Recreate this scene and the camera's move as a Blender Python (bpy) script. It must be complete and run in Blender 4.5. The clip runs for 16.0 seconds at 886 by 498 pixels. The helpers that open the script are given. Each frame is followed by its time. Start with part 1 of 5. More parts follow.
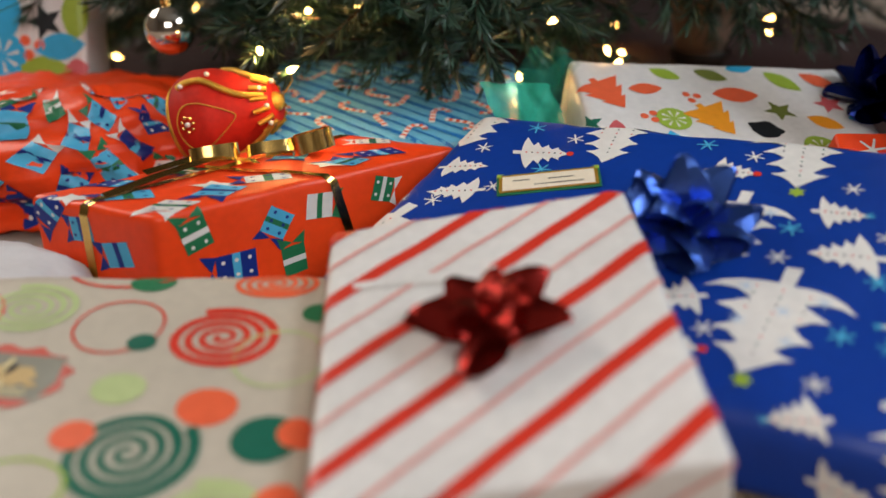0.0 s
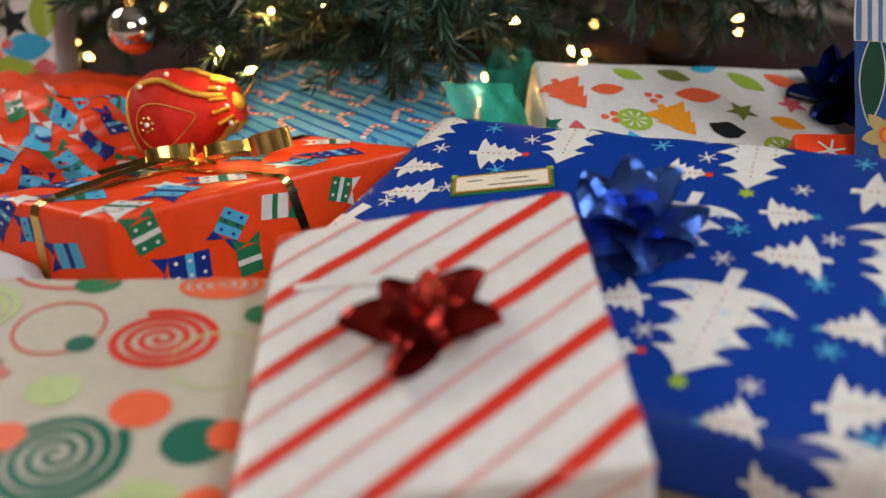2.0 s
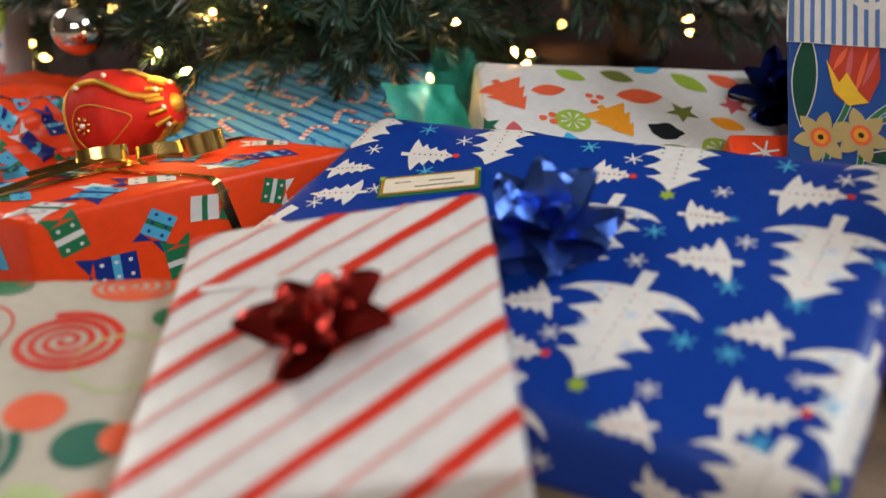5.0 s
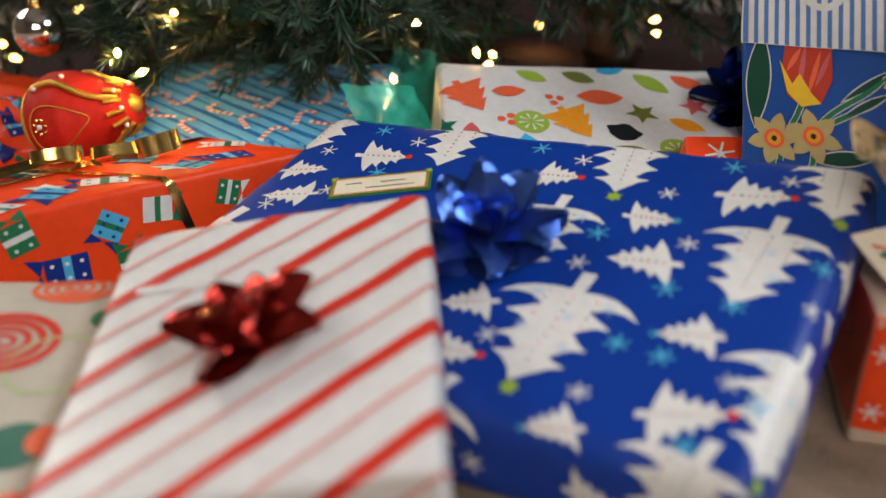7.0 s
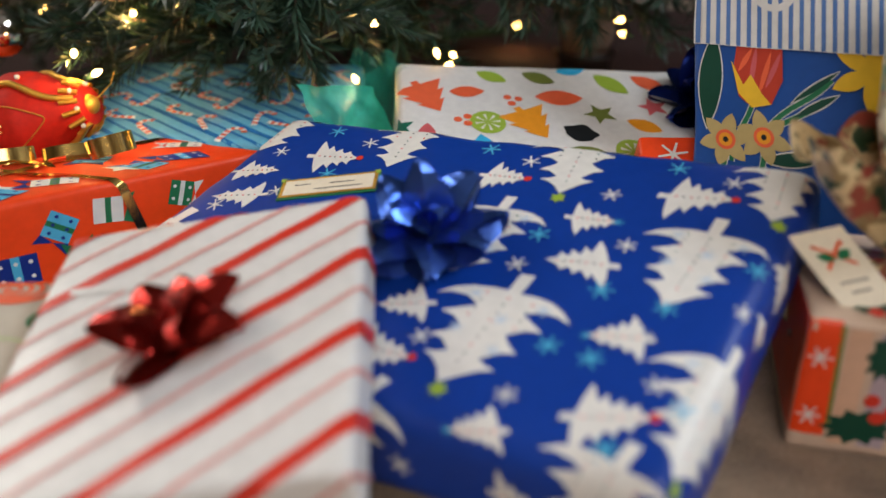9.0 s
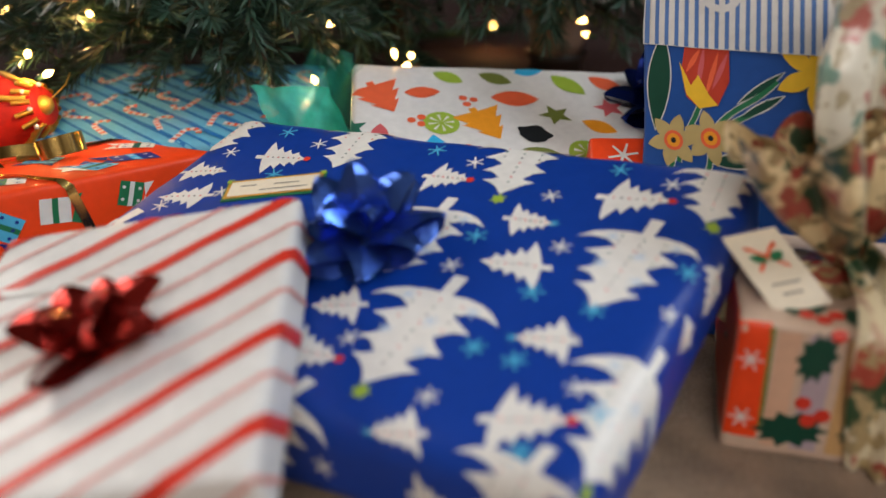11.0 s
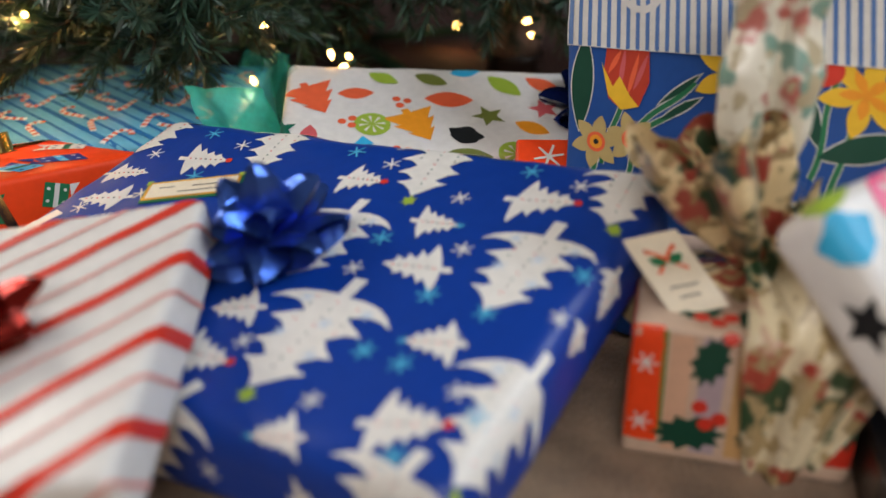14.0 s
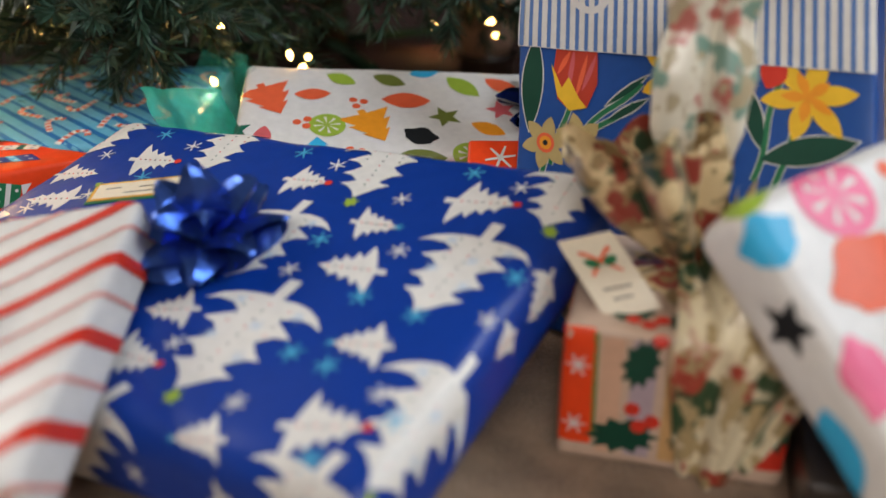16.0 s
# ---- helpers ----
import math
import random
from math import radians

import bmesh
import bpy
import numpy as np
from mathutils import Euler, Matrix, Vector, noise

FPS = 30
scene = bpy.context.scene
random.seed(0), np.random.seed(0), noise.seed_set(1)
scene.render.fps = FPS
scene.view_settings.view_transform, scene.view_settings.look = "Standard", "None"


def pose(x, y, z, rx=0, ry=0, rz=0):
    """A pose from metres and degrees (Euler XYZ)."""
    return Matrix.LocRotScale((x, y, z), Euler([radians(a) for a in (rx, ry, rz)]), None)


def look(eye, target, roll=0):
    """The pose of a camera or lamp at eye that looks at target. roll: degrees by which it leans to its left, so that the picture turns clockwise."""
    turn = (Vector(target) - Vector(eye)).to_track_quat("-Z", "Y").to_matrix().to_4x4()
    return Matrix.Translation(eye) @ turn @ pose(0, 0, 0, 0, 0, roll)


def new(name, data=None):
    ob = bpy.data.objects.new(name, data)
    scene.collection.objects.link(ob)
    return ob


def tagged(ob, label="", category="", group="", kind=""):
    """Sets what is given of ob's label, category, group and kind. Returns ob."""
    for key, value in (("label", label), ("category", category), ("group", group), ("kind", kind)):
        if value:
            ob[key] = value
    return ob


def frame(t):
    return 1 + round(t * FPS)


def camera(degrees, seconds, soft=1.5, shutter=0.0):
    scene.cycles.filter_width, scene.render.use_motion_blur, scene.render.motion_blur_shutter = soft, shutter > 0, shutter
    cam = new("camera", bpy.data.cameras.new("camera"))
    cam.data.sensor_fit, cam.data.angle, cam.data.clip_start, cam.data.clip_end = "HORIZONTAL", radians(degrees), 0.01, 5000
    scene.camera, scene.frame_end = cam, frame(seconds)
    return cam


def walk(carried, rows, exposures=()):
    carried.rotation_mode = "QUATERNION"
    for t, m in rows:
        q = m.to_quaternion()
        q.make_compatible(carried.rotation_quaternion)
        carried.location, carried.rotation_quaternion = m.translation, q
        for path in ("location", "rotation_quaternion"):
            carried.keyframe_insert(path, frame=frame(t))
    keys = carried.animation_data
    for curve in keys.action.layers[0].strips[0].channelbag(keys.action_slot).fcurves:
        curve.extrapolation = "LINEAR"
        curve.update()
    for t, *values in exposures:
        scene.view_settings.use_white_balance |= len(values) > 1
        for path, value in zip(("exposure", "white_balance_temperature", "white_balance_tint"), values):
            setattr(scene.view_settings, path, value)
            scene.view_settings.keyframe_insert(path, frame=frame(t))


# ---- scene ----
cam = camera(55.0, 16.0)
METRES, EYE, TILT, LEAN, TURN = 0.35, 0.37, -25.0, 0.0, 0.0
ROWS = [
    (0.0, 0.0, 0.0, 0.0, 0.0, 0.0, -0.0),
    (0.5, 0.0304, 0.0012, 0.001, 0.02, -0.02, -0.01),
    (1.0, 0.0605, 0.0022, 0.0016, 0.02, -0.02, -0.01),
    (1.5, 0.085, 0.003, 0.0028, 0.03, -0.03, -0.01),
    (2.0, 0.1137, 0.0038, 0.0034, 0.03, -0.04, -0.02),
    (2.5, 0.1418, 0.0045, 0.004, 0.05, -0.05, -0.03),
    (3.0, 0.1782, 0.0058, 0.0051, 0.07, -0.05, -0.04),
    (3.5, 0.2079, 0.0069, 0.0052, 0.1, -0.04, -0.03),
    (4.0, 0.2372, 0.0078, 0.006, 0.08, -0.04, -0.04),
    (6.5, 0.3809, 0.0125, 0.0105, 0.18, -0.07, -0.04),
    (7.0, 0.4135, 0.0134, 0.011, 0.18, -0.04, -0.05),
    (7.5, 0.4412, 0.0147, 0.0117, 0.2, -0.04, -0.05),
    (8.0, 0.4722, 0.0158, 0.0124, 0.21, -0.02, -0.07),
    (8.5, 0.5014, 0.0168, 0.0132, 0.23, -0.04, -0.05),
    (9.0, 0.5396, 0.0182, 0.0144, 0.26, -0.05, -0.06),
    (11.5, 0.7064, 0.0254, 0.0179, 0.35, -0.04, -0.08),
    (12.0, 0.7395, 0.0268, 0.0188, 0.36, -0.03, -0.09),
    (12.5, 0.7692, 0.0282, 0.0197, 0.38, -0.04, -0.09),
    (13.0, 0.8057, 0.0299, 0.0205, 0.4, -0.04, -0.1),
    (13.5, 0.8363, 0.0314, 0.0213, 0.42, -0.05, -0.1),
    (14.0, 0.8719, 0.0331, 0.0225, 0.45, -0.06, -0.08),
    (14.5, 0.9025, 0.0344, 0.0232, 0.45, -0.06, -0.1),
    (15.0, 0.9376, 0.036, 0.0241, 0.46, -0.06, -0.1),
    (15.5, 0.9662, 0.0376, 0.0249, 0.48, -0.05, -0.11),
    (16.0, 0.9988, 0.0392, 0.0256, 0.48, -0.05, -0.12),
]
walk(cam, [(t, pose(0, 0, EYE, TILT, LEAN, TURN) @ pose(METRES * x, METRES * y, METRES * z, 90 + pitch, roll, yaw)) for t, x, y, z, yaw, pitch, roll in ROWS])
cam.data.dof.use_dof = True
cam.data.dof.focus_distance = 0.775
cam.data.dof.aperture_fstop = 2.1

# ---- world and light ----
world = bpy.data.worlds.new("room_world")
scene.world = world
world.use_nodes = True
_wn, _wl = world.node_tree.nodes, world.node_tree.links
_sky = _wn.new("ShaderNodeTexSky")
_sky.sky_type = "NISHITA"
_sky.sun_disc = False
_sky.sun_elevation, _sky.sun_rotation = radians(28), radians(60)
_wn["Background"].inputs["Strength"].default_value = 0.12
_wl.new(_sky.outputs[0], _wn["Background"].inputs["Color"])


def area(name, m, sx, sy, power, color):
    d = bpy.data.lights.new(name, "AREA")
    d.shape, d.size, d.size_y, d.energy, d.color = "RECTANGLE", sx, sy, power, color
    ob = new(name, d)
    ob.matrix_world = m
    return ob


area("window_light_side", look((2.2, 0.35, 1.85), (0.3, 0.6, 0.1)), 1.4, 1.1, 58, (0.82, 0.91, 1.0))
area("window_light_west", look((-2.15, 1.5, 1.6), (0.0, 0.6, 0.1)), 1.3, 1.3, 44, (1.0, 0.93, 0.84))
area("window_light_back", look((0.25, -1.78, 1.45), (0.4, 0.65, 0.12)), 1.4, 1.2, 39, (1.0, 0.95, 0.905))
scene.view_settings.exposure = 0.12


# ---- materials ----
def shader(name, color, rough=0.5, metal=0.0, spot=0.0, scale=40.0, bump=0.0, bump_scale=120.0, coat=0.0, emit=None, power=0.0, second=None, sheen=0.0):
    """A surface: base colour with variation at two scales, and fine relief."""
    m = bpy.data.materials.new(name)
    m.use_nodes = True
    n, l = m.node_tree.nodes, m.node_tree.links
    b = n["Principled BSDF"]
    b.inputs["Roughness"].default_value = rough
    b.inputs["Metallic"].default_value = metal
    b.inputs["Coat Weight"].default_value = coat
    b.inputs["Coat Roughness"].default_value = 0.28
    b.inputs["Sheen Weight"].default_value = sheen
    b.inputs["Base Color"].default_value = (*color, 1)
    tc = n.new("ShaderNodeTexCoord")
    if spot > 0 or second:
        big, small = n.new("ShaderNodeTexNoise"), n.new("ShaderNodeTexNoise")
        big.inputs["Scale"].default_value, small.inputs["Scale"].default_value = scale * 0.25, scale * 4
        big.inputs["Detail"].default_value = small.inputs["Detail"].default_value = 4
        mix = n.new("ShaderNodeMath")
        mix.operation = "MULTIPLY_ADD"
        mix.inputs[1].default_value = 0.55
        half = n.new("ShaderNodeMath")
        half.operation = "MULTIPLY"
        half.inputs[1].default_value = 0.45
        ramp = n.new("ShaderNodeValToRGB")
        lo = tuple(c * (1 - spot) for c in color) if not second else second
        hi = tuple(min(1, c * (1 + spot)) for c in color) if not second else color
        ramp.color_ramp.elements[0].position, ramp.color_ramp.elements[1].position = 0.36, 0.64
        ramp.color_ramp.elements[0].color, ramp.color_ramp.elements[1].color = (*lo, 1), (*hi, 1)
        for tex in (big, small):
            l.new(tc.outputs["Object"], tex.inputs["Vector"])
        l.new(small.outputs["Fac"], half.inputs[0])
        l.new(big.outputs["Fac"], mix.inputs[0])
        l.new(half.outputs[0], mix.inputs[2])
        l.new(mix.outputs[0], ramp.inputs["Fac"])
        l.new(ramp.outputs["Color"], b.inputs["Base Color"])
    if bump > 0:
        tex, bp = n.new("ShaderNodeTexNoise"), n.new("ShaderNodeBump")
        tex.inputs["Scale"].default_value, tex.inputs["Detail"].default_value = bump_scale, 5
        bp.inputs["Strength"].default_value, bp.inputs["Distance"].default_value = bump, 0.002
        l.new(tc.outputs["Object"], tex.inputs["Vector"])
        l.new(tex.outputs["Fac"], bp.inputs["Height"])
        l.new(bp.outputs["Normal"], b.inputs["Normal"])
    if emit:
        b.inputs["Emission Color"].default_value, b.inputs["Emission Strength"].default_value = (*emit, 1), power
    return m


def paper(name, color, rough=0.33, coat=0.35):
    m = shader(name, color, rough, 0, 0.07, 30, 0.07, 60, coat * 0.6)
    m.node_tree.nodes["Principled BSDF"].inputs["Specular IOR Level"].default_value = 0.32
    return m


BLUE = paper("blue_gift_paper", (0.004, 0.040, 0.29), 0.36, 0.15)
WHITE = paper("white_gift_paper", (0.74, 0.71, 0.68), 0.36, 0.35)
CREAM = paper("cream_gift_paper", (0.52, 0.455, 0.365), 0.42, 0.15)
RED = paper("red_gift_paper", (0.90, 0.066, 0.010), 0.38, 0.2)
BAG_BLUE = paper("bag_blue_paper", (0.012, 0.075, 0.31), 0.4, 0.4)
CYAN = paper("cyan_gift_paper", (0.14, 0.44, 0.62), 0.35, 0.3)
CARPET = shader("beige_carpet", (0.30, 0.195, 0.12), 0.95, 0, 0.45, 90, 1.0, 420, 0, sheen=0.3)
WALL = shader("wall_paint", (0.15, 0.115, 0.085), 0.85, 0, 0.05, 6, 0.1, 200)
CEIL = shader("ceiling_paint", (0.25, 0.235, 0.21), 0.9, 0, 0.03, 6, 0.1, 200)


# ---- mesh helpers ----
def finish(name, bm, material, parent=None, label="", smooth=True):
    me = bpy.data.meshes.new(name)
    bm.normal_update()
    bm.to_mesh(me)
    bm.free()
    for mat in material if isinstance(material, (list, tuple)) else [material]:
        me.materials.append(mat)
    if smooth:
        me.shade_smooth()
    ob = new(name, me)
    if parent:
        ob.parent = parent
    if label:
        ob["label"] = label
    return ob


def part(name, bm, material, parent, label="", smooth=True):
    """Links a bmesh, in world coordinates, as one mesh under a thing or a part."""
    base = Vector((0, 0, 0))
    up = parent
    while up:
        base += up.location
        up = up.parent
    bmesh.ops.translate(bm, vec=-base, verts=bm.verts)
    return finish(name, bm, material, parent, label, smooth)


def thing(name, at, label, category, group="", kind=""):
    ob = new(name)
    ob.empty_display_size = 0.02
    ob.location = at
    return tagged(ob, label, category, group, kind)


def slab(lo, hi):
    bm = bmesh.new()
    bmesh.ops.create_cube(bm, size=1)
    for v in bm.verts:
        v.co = Vector([lo[i] if v.co[i] < 0 else hi[i] for i in range(3)])
    return bm


class Parcel:
    """A wrapped box: rounded edges, slightly puffed and creased paper. Local x, y, z run along e1, e2, n; top is the centre of its upper face; up leans the sides."""

    def __init__(self, top, e1, e2, size, r=0.006, puff=0.0, crease=0.0012, seed=0.0, square=True, up=None):
        self.h = Vector(size) / 2
        e1 = Vector(e1).normalized()
        e2 = Vector(e2)
        if square:
            e2 = e2 - e1 * e2.dot(e1)
        e2.normalize()
        n = Vector(up).normalized() if up else e1.cross(e2).normalized()
        self.e1, self.e2, self.n, self.r, self.puff, self.crease, self.seed = e1, e2, n, r, puff, crease, seed
        self.c = Vector(top) - n * self.h.z

    def solid(self, p, off=0.0):
        """The place on the wrapped surface for a point p of the plain box."""
        h, r = self.h, self.r
        q = Vector([max(-h[i] + r, min(h[i] - r, p[i])) for i in range(3)])
        d = p - q
        d = d.normalized() if d.length > 1e-9 else Vector((0, 0, 1))
        w = q + d * (r + off)
        s = Vector((self.seed, 3.1 * self.seed, 7.7))
        w += d * self.crease * (noise.noise(p * 22 + s) + 0.22 * noise.noise(p * 55 + s))
        if self.puff:
            fx, fy = 1 - (p.x / h.x) ** 2, 1 - (p.y / h.y) ** 2
            w.z += self.puff * max(0, fx) ** 0.5 * max(0, fy) ** 0.5 * (1 if p.z > 0 else 0)
        return self.c + self.e1 * w.x + self.e2 * w.y + self.n * w.z

    def unroll(self, u, v, off=0.0003):
        """A point of the unrolled paper: u, v on the top, running on down the sides."""
        h = self.h
        p = Vector((u, v, h.z))
        if u > h.x:
            p = Vector((h.x, v, h.z - (u - h.x)))
        elif u < -h.x:
            p = Vector((-h.x, v, h.z - (-h.x - u)))
        elif v > h.y:
            p = Vector((u, h.y, h.z - (v - h.y)))
        elif v < -h.y:
            p = Vector((u, -h.y, h.z - (-h.y - v)))
        p.z = max(p.z, -h.z)
        return self.solid(p, off)

    def body(self, step=0.008):
        bm = bmesh.new()
        h, seen = self.h, {}

        def cuts(a):
            k = max(2, int(2 * a / step))
            mid = [-a + self.r + (2 * a - 2 * self.r) * i / k for i in range(k + 1)]
            edge = [self.r * (1 - math.cos(j * math.pi / 8)) for j in range(4)]
            return [-a + e for e in edge] + mid[0:] + [a - e for e in reversed(edge)]

        def vert(p):
            key = tuple(round(c, 6) for c in p)
            if key not in seen:
                seen[key] = bm.verts.new(self.solid(Vector(p)))
            return seen[key]

        for ax in range(3):
            a, b = [i for i in range(3) if i != ax]
            ca, cb = cuts(h[a]), cuts(h[b])
            for s in (-1, 1):
                for i in range(len(ca) - 1):
                    for j in range(len(cb) - 1):
                        quad = []
                        for x, y in ((ca[i], cb[j]), (ca[i + 1], cb[j]), (ca[i + 1], cb[j + 1]), (ca[i], cb[j + 1])):
                            p = [0, 0, 0]
                            p[ax], p[a], p[b] = s * h[ax], x, y
                            quad.append(vert(p))
                        if len(set(quad)) == 4:
                            bm.faces.new(quad)
        bmesh.ops.recalc_face_normals(bm, faces=bm.faces)
        return bm


def imprint(bm, shape, place, grid=0.008):
    """Adds a flat printed shape (a list of u, v corners) to bm, bent on the surface that place(u, v) gives."""
    tmp = bmesh.new()
    f = tmp.faces.new([tmp.verts.new((u, v, 0)) for u, v in shape])
    f.normal_update()
    bmesh.ops.triangulate(tmp, faces=[f])
    for ax in (0, 1):
        lo, hi = min(p[ax] for p in shape), max(p[ax] for p in shape)
        x = math.ceil(lo / grid) * grid
        while x < hi:
            co, no = Vector((0, 0, 0)), Vector((0, 0, 0))
            co[ax], no[ax] = x, 1
            bmesh.ops.bisect_plane(tmp, geom=tmp.verts[:] + tmp.edges[:] + tmp.faces[:], plane_co=co, plane_no=no, dist=1e-6)
            x += grid
    made = {v: bm.verts.new(place(v.co.x, v.co.y)) for v in tmp.verts}
    for f in tmp.faces:
        try:
            bm.faces.new([made[v] for v in f.verts])
        except ValueError:
            pass
    tmp.free()


def moved(shape, u, v, turn=0.0, size=1.0, wide=1.0):
    c, s = math.cos(turn), math.sin(turn)
    return [(u + size * (c * x * wide - s * y), v + size * (s * x * wide + c * y)) for x, y in shape]


# ---- printed shapes ----
def disc(r, n=20, wide=1.0):
    return [(r * wide * math.cos(2 * math.pi * i / n), r * math.sin(2 * math.pi * i / n)) for i in range(n)]


def star(r, k=5, inner=0.45):
    return [((r if i % 2 == 0 else r * inner) * math.sin(math.pi * i / k), (r if i % 2 == 0 else r * inner) * math.cos(math.pi * i / k)) for i in range(2 * k)]


def leaf(length, width, n=9):
    up = [(length * (i / n - 0.5), width / 2 * math.sin(math.pi * i / n) ** 0.85) for i in range(n + 1)]
    return up + [(x, -y) for x, y in reversed(up[1:-1])]


LARGE_FIR = ((0.050, 0.0), (0.046, 0.17), (0.15, 0.165), (0.27, 0.185), (0.37, 0.235), (0.455, 0.325), (0.36, 0.285), (0.25, 0.285), (0.155, 0.345), (0.24, 0.395), (0.335, 0.455), (0.235, 0.475), (0.145, 0.55), (0.20, 0.605), (0.285, 0.66), (0.19, 0.68), (0.105, 0.755), (0.16, 0.785), (0.235, 0.80), (0.15, 0.84), (0.075, 0.905))
SMALL_FIR = ((0.055, 0.0), (0.05, 0.14), (0.20, 0.16), (0.35, 0.19), (0.495, 0.245), (0.37, 0.30), (0.225, 0.37), (0.34, 0.455), (0.25, 0.48), (0.16, 0.53), (0.26, 0.64), (0.18, 0.645), (0.12, 0.69), (0.195, 0.80), (0.13, 0.80), (0.07, 0.85))


def fir(half, full=1.0, lean=0.0):
    """A fir with its trunk at the origin and its tip at (0, 1); lean droops one side more than the other."""
    right = [(x * full, y + lean * x) for x, y in half]
    left = [(-x * full * 0.96, y - lean * x + 0.012 * math.sin(9 * y)) for x, y in half]
    return right + [(0.015, 1.0)] + left[::-1]


def fir_at(bm, place, base, tip, half=LARGE_FIR, full=1.0, lean=0.0):
    dx, dy = tip[0] - base[0], tip[1] - base[1]
    imprint(bm, moved(fir(half, full, lean), base[0], base[1], math.atan2(dy, dx) - math.pi / 2, math.hypot(dx, dy)), place)


def flake_at(bm, place, u, v, r, turn=0.0, arms=6):
    for i in range(arms // 2):
        a = turn + math.pi * i / (arms // 2)
        c, s, w = math.cos(a), math.sin(a), 0.13 * r
        arm = [(-r, 0.55 * w), (-r, -0.55 * w), (0, -w * 0.8), (r, -0.55 * w), (r, 0.55 * w), (0, w * 0.8)]
        lift = 0.00004 * i
        imprint(bm, moved(arm, u, v, a), lambda x, y, lift=lift: place(x, y, lift))


def strip_at(bm, place, a, b, w, grid=0.008):
    dx, dy = b[0] - a[0], b[1] - a[1]
    d = math.hypot(dx, dy)
    nx, ny = -dy / d * w / 2, dx / d * w / 2
    imprint(bm, [(a[0] + nx, a[1] + ny), (a[0] - nx, a[1] - ny), (b[0] - nx, b[1] - ny), (b[0] + nx, b[1] + ny)], place, grid)


def path_at(bm, place, pts, w):
    """A printed line of width w, or a list of widths, along pts."""
    n = len(pts)
    rows = []
    for i, (x, y) in enumerate(pts):
        a, b = pts[max(0, i - 1)], pts[min(n - 1, i + 1)]
        dx, dy = b[0] - a[0], b[1] - a[1]
        d = math.hypot(dx, dy) or 1
        h = (w[i] if isinstance(w, list) else w) / 2
        rows.append((bm.verts.new(place(x - dy / d * h, y + dx / d * h)), bm.verts.new(place(x + dy / d * h, y - dx / d * h))))
    for p, q in zip(rows, rows[1:]):
        bm.faces.new((p[0], p[1], q[1], q[0]))


def spiral_at(bm, place, u, v, r, turns=4, w=0.0035, flat=0.86, turn=0.0, hand=1):
    n = turns * 22
    pts, ws = [], []
    for i in range(n + 1):
        f = i / n
        a = turn + hand * 2 * math.pi * turns * f
        q = r * (0.04 + 0.96 * f)
        pts.append((u + q * math.cos(a), v + q * flat * math.sin(a)))
        ws.append(w * (0.75 + 0.7 * f))
    path_at(bm, place, pts, ws)


def ring_at(bm, place, u, v, r, w, flat=0.9, a0=0.0, a1=360.0):
    k = 30
    path_at(bm, place, [(u + r * math.cos(radians(a0 + (a1 - a0) * i / k)), v + r * flat * math.sin(radians(a0 + (a1 - a0) * i / k))) for i in range(k + 1)], w)


def layer(pc, off):
    return lambda u, v, lift=0.0: pc.unroll(u, v, off + 0.0004 + lift)


def ink(name, color):
    return paper(name, color, 0.42, 0.15)


I_WHITE = ink("white_print", (0.74, 0.71, 0.67))
I_ICE = ink("pale_blue_print", (0.50, 0.60, 0.72))
I_RED = ink("red_print", (0.66, 0.04, 0.02))
I_PINK = ink("pale_red_print", (0.72, 0.30, 0.26))
I_CYAN = ink("cyan_print", (0.08, 0.42, 0.66))
I_SKY = ink("sky_blue_print", (0.04, 0.42, 0.72))
I_GREEN = ink("green_print", (0.02, 0.17, 0.07))
I_TEAL = ink("dark_teal_print", (0.005, 0.12, 0.075))
I_LIME = ink("lime_print", (0.33, 0.46, 0.05))
I_PALE = ink("pale_lime_print", (0.47, 0.55, 0.25))
I_NAVY = ink("navy_print", (0.01, 0.03, 0.22))
I_BLACK = ink("black_print", (0.012, 0.014, 0.016))
I_ORANGE = ink("orange_print", (0.86, 0.32, 0.02))
I_CORAL = ink("coral_print", (0.82, 0.13, 0.05))
I_HOT = ink("pink_print", (0.85, 0.16, 0.30))
I_OLIVE = ink("olive_print", (0.17, 0.2, 0.04))
I_YELLOW = ink("yellow_print", (0.84, 0.5, 0.03))
I_BUFF = ink("cream_print", (0.68, 0.55, 0.28))
I_ROSE = ink("dusky_rose_print", (0.6, 0.11, 0.12))


class Prints:
    """The printed motifs on one wrapped surface, each a piece of its own; dots too small to pick apart are joined."""

    def __init__(self):
        self.pieces, self.joined = [], {}

    def bm(self, name, material):
        if name.startswith("tiny_"):
            if name not in self.joined:
                self.joined[name] = (bmesh.new(), material)
            return self.joined[name][0]
        self.pieces.append((name, bmesh.new(), material))
        return self.pieces[-1][1]

    def put(self, owner):
        for name, bm, material in self.pieces:
            part(name, bm, material, owner)
        for name, (bm, material) in self.joined.items():
            tagged(part(name[5:], bm, material, owner), kind="stuff")


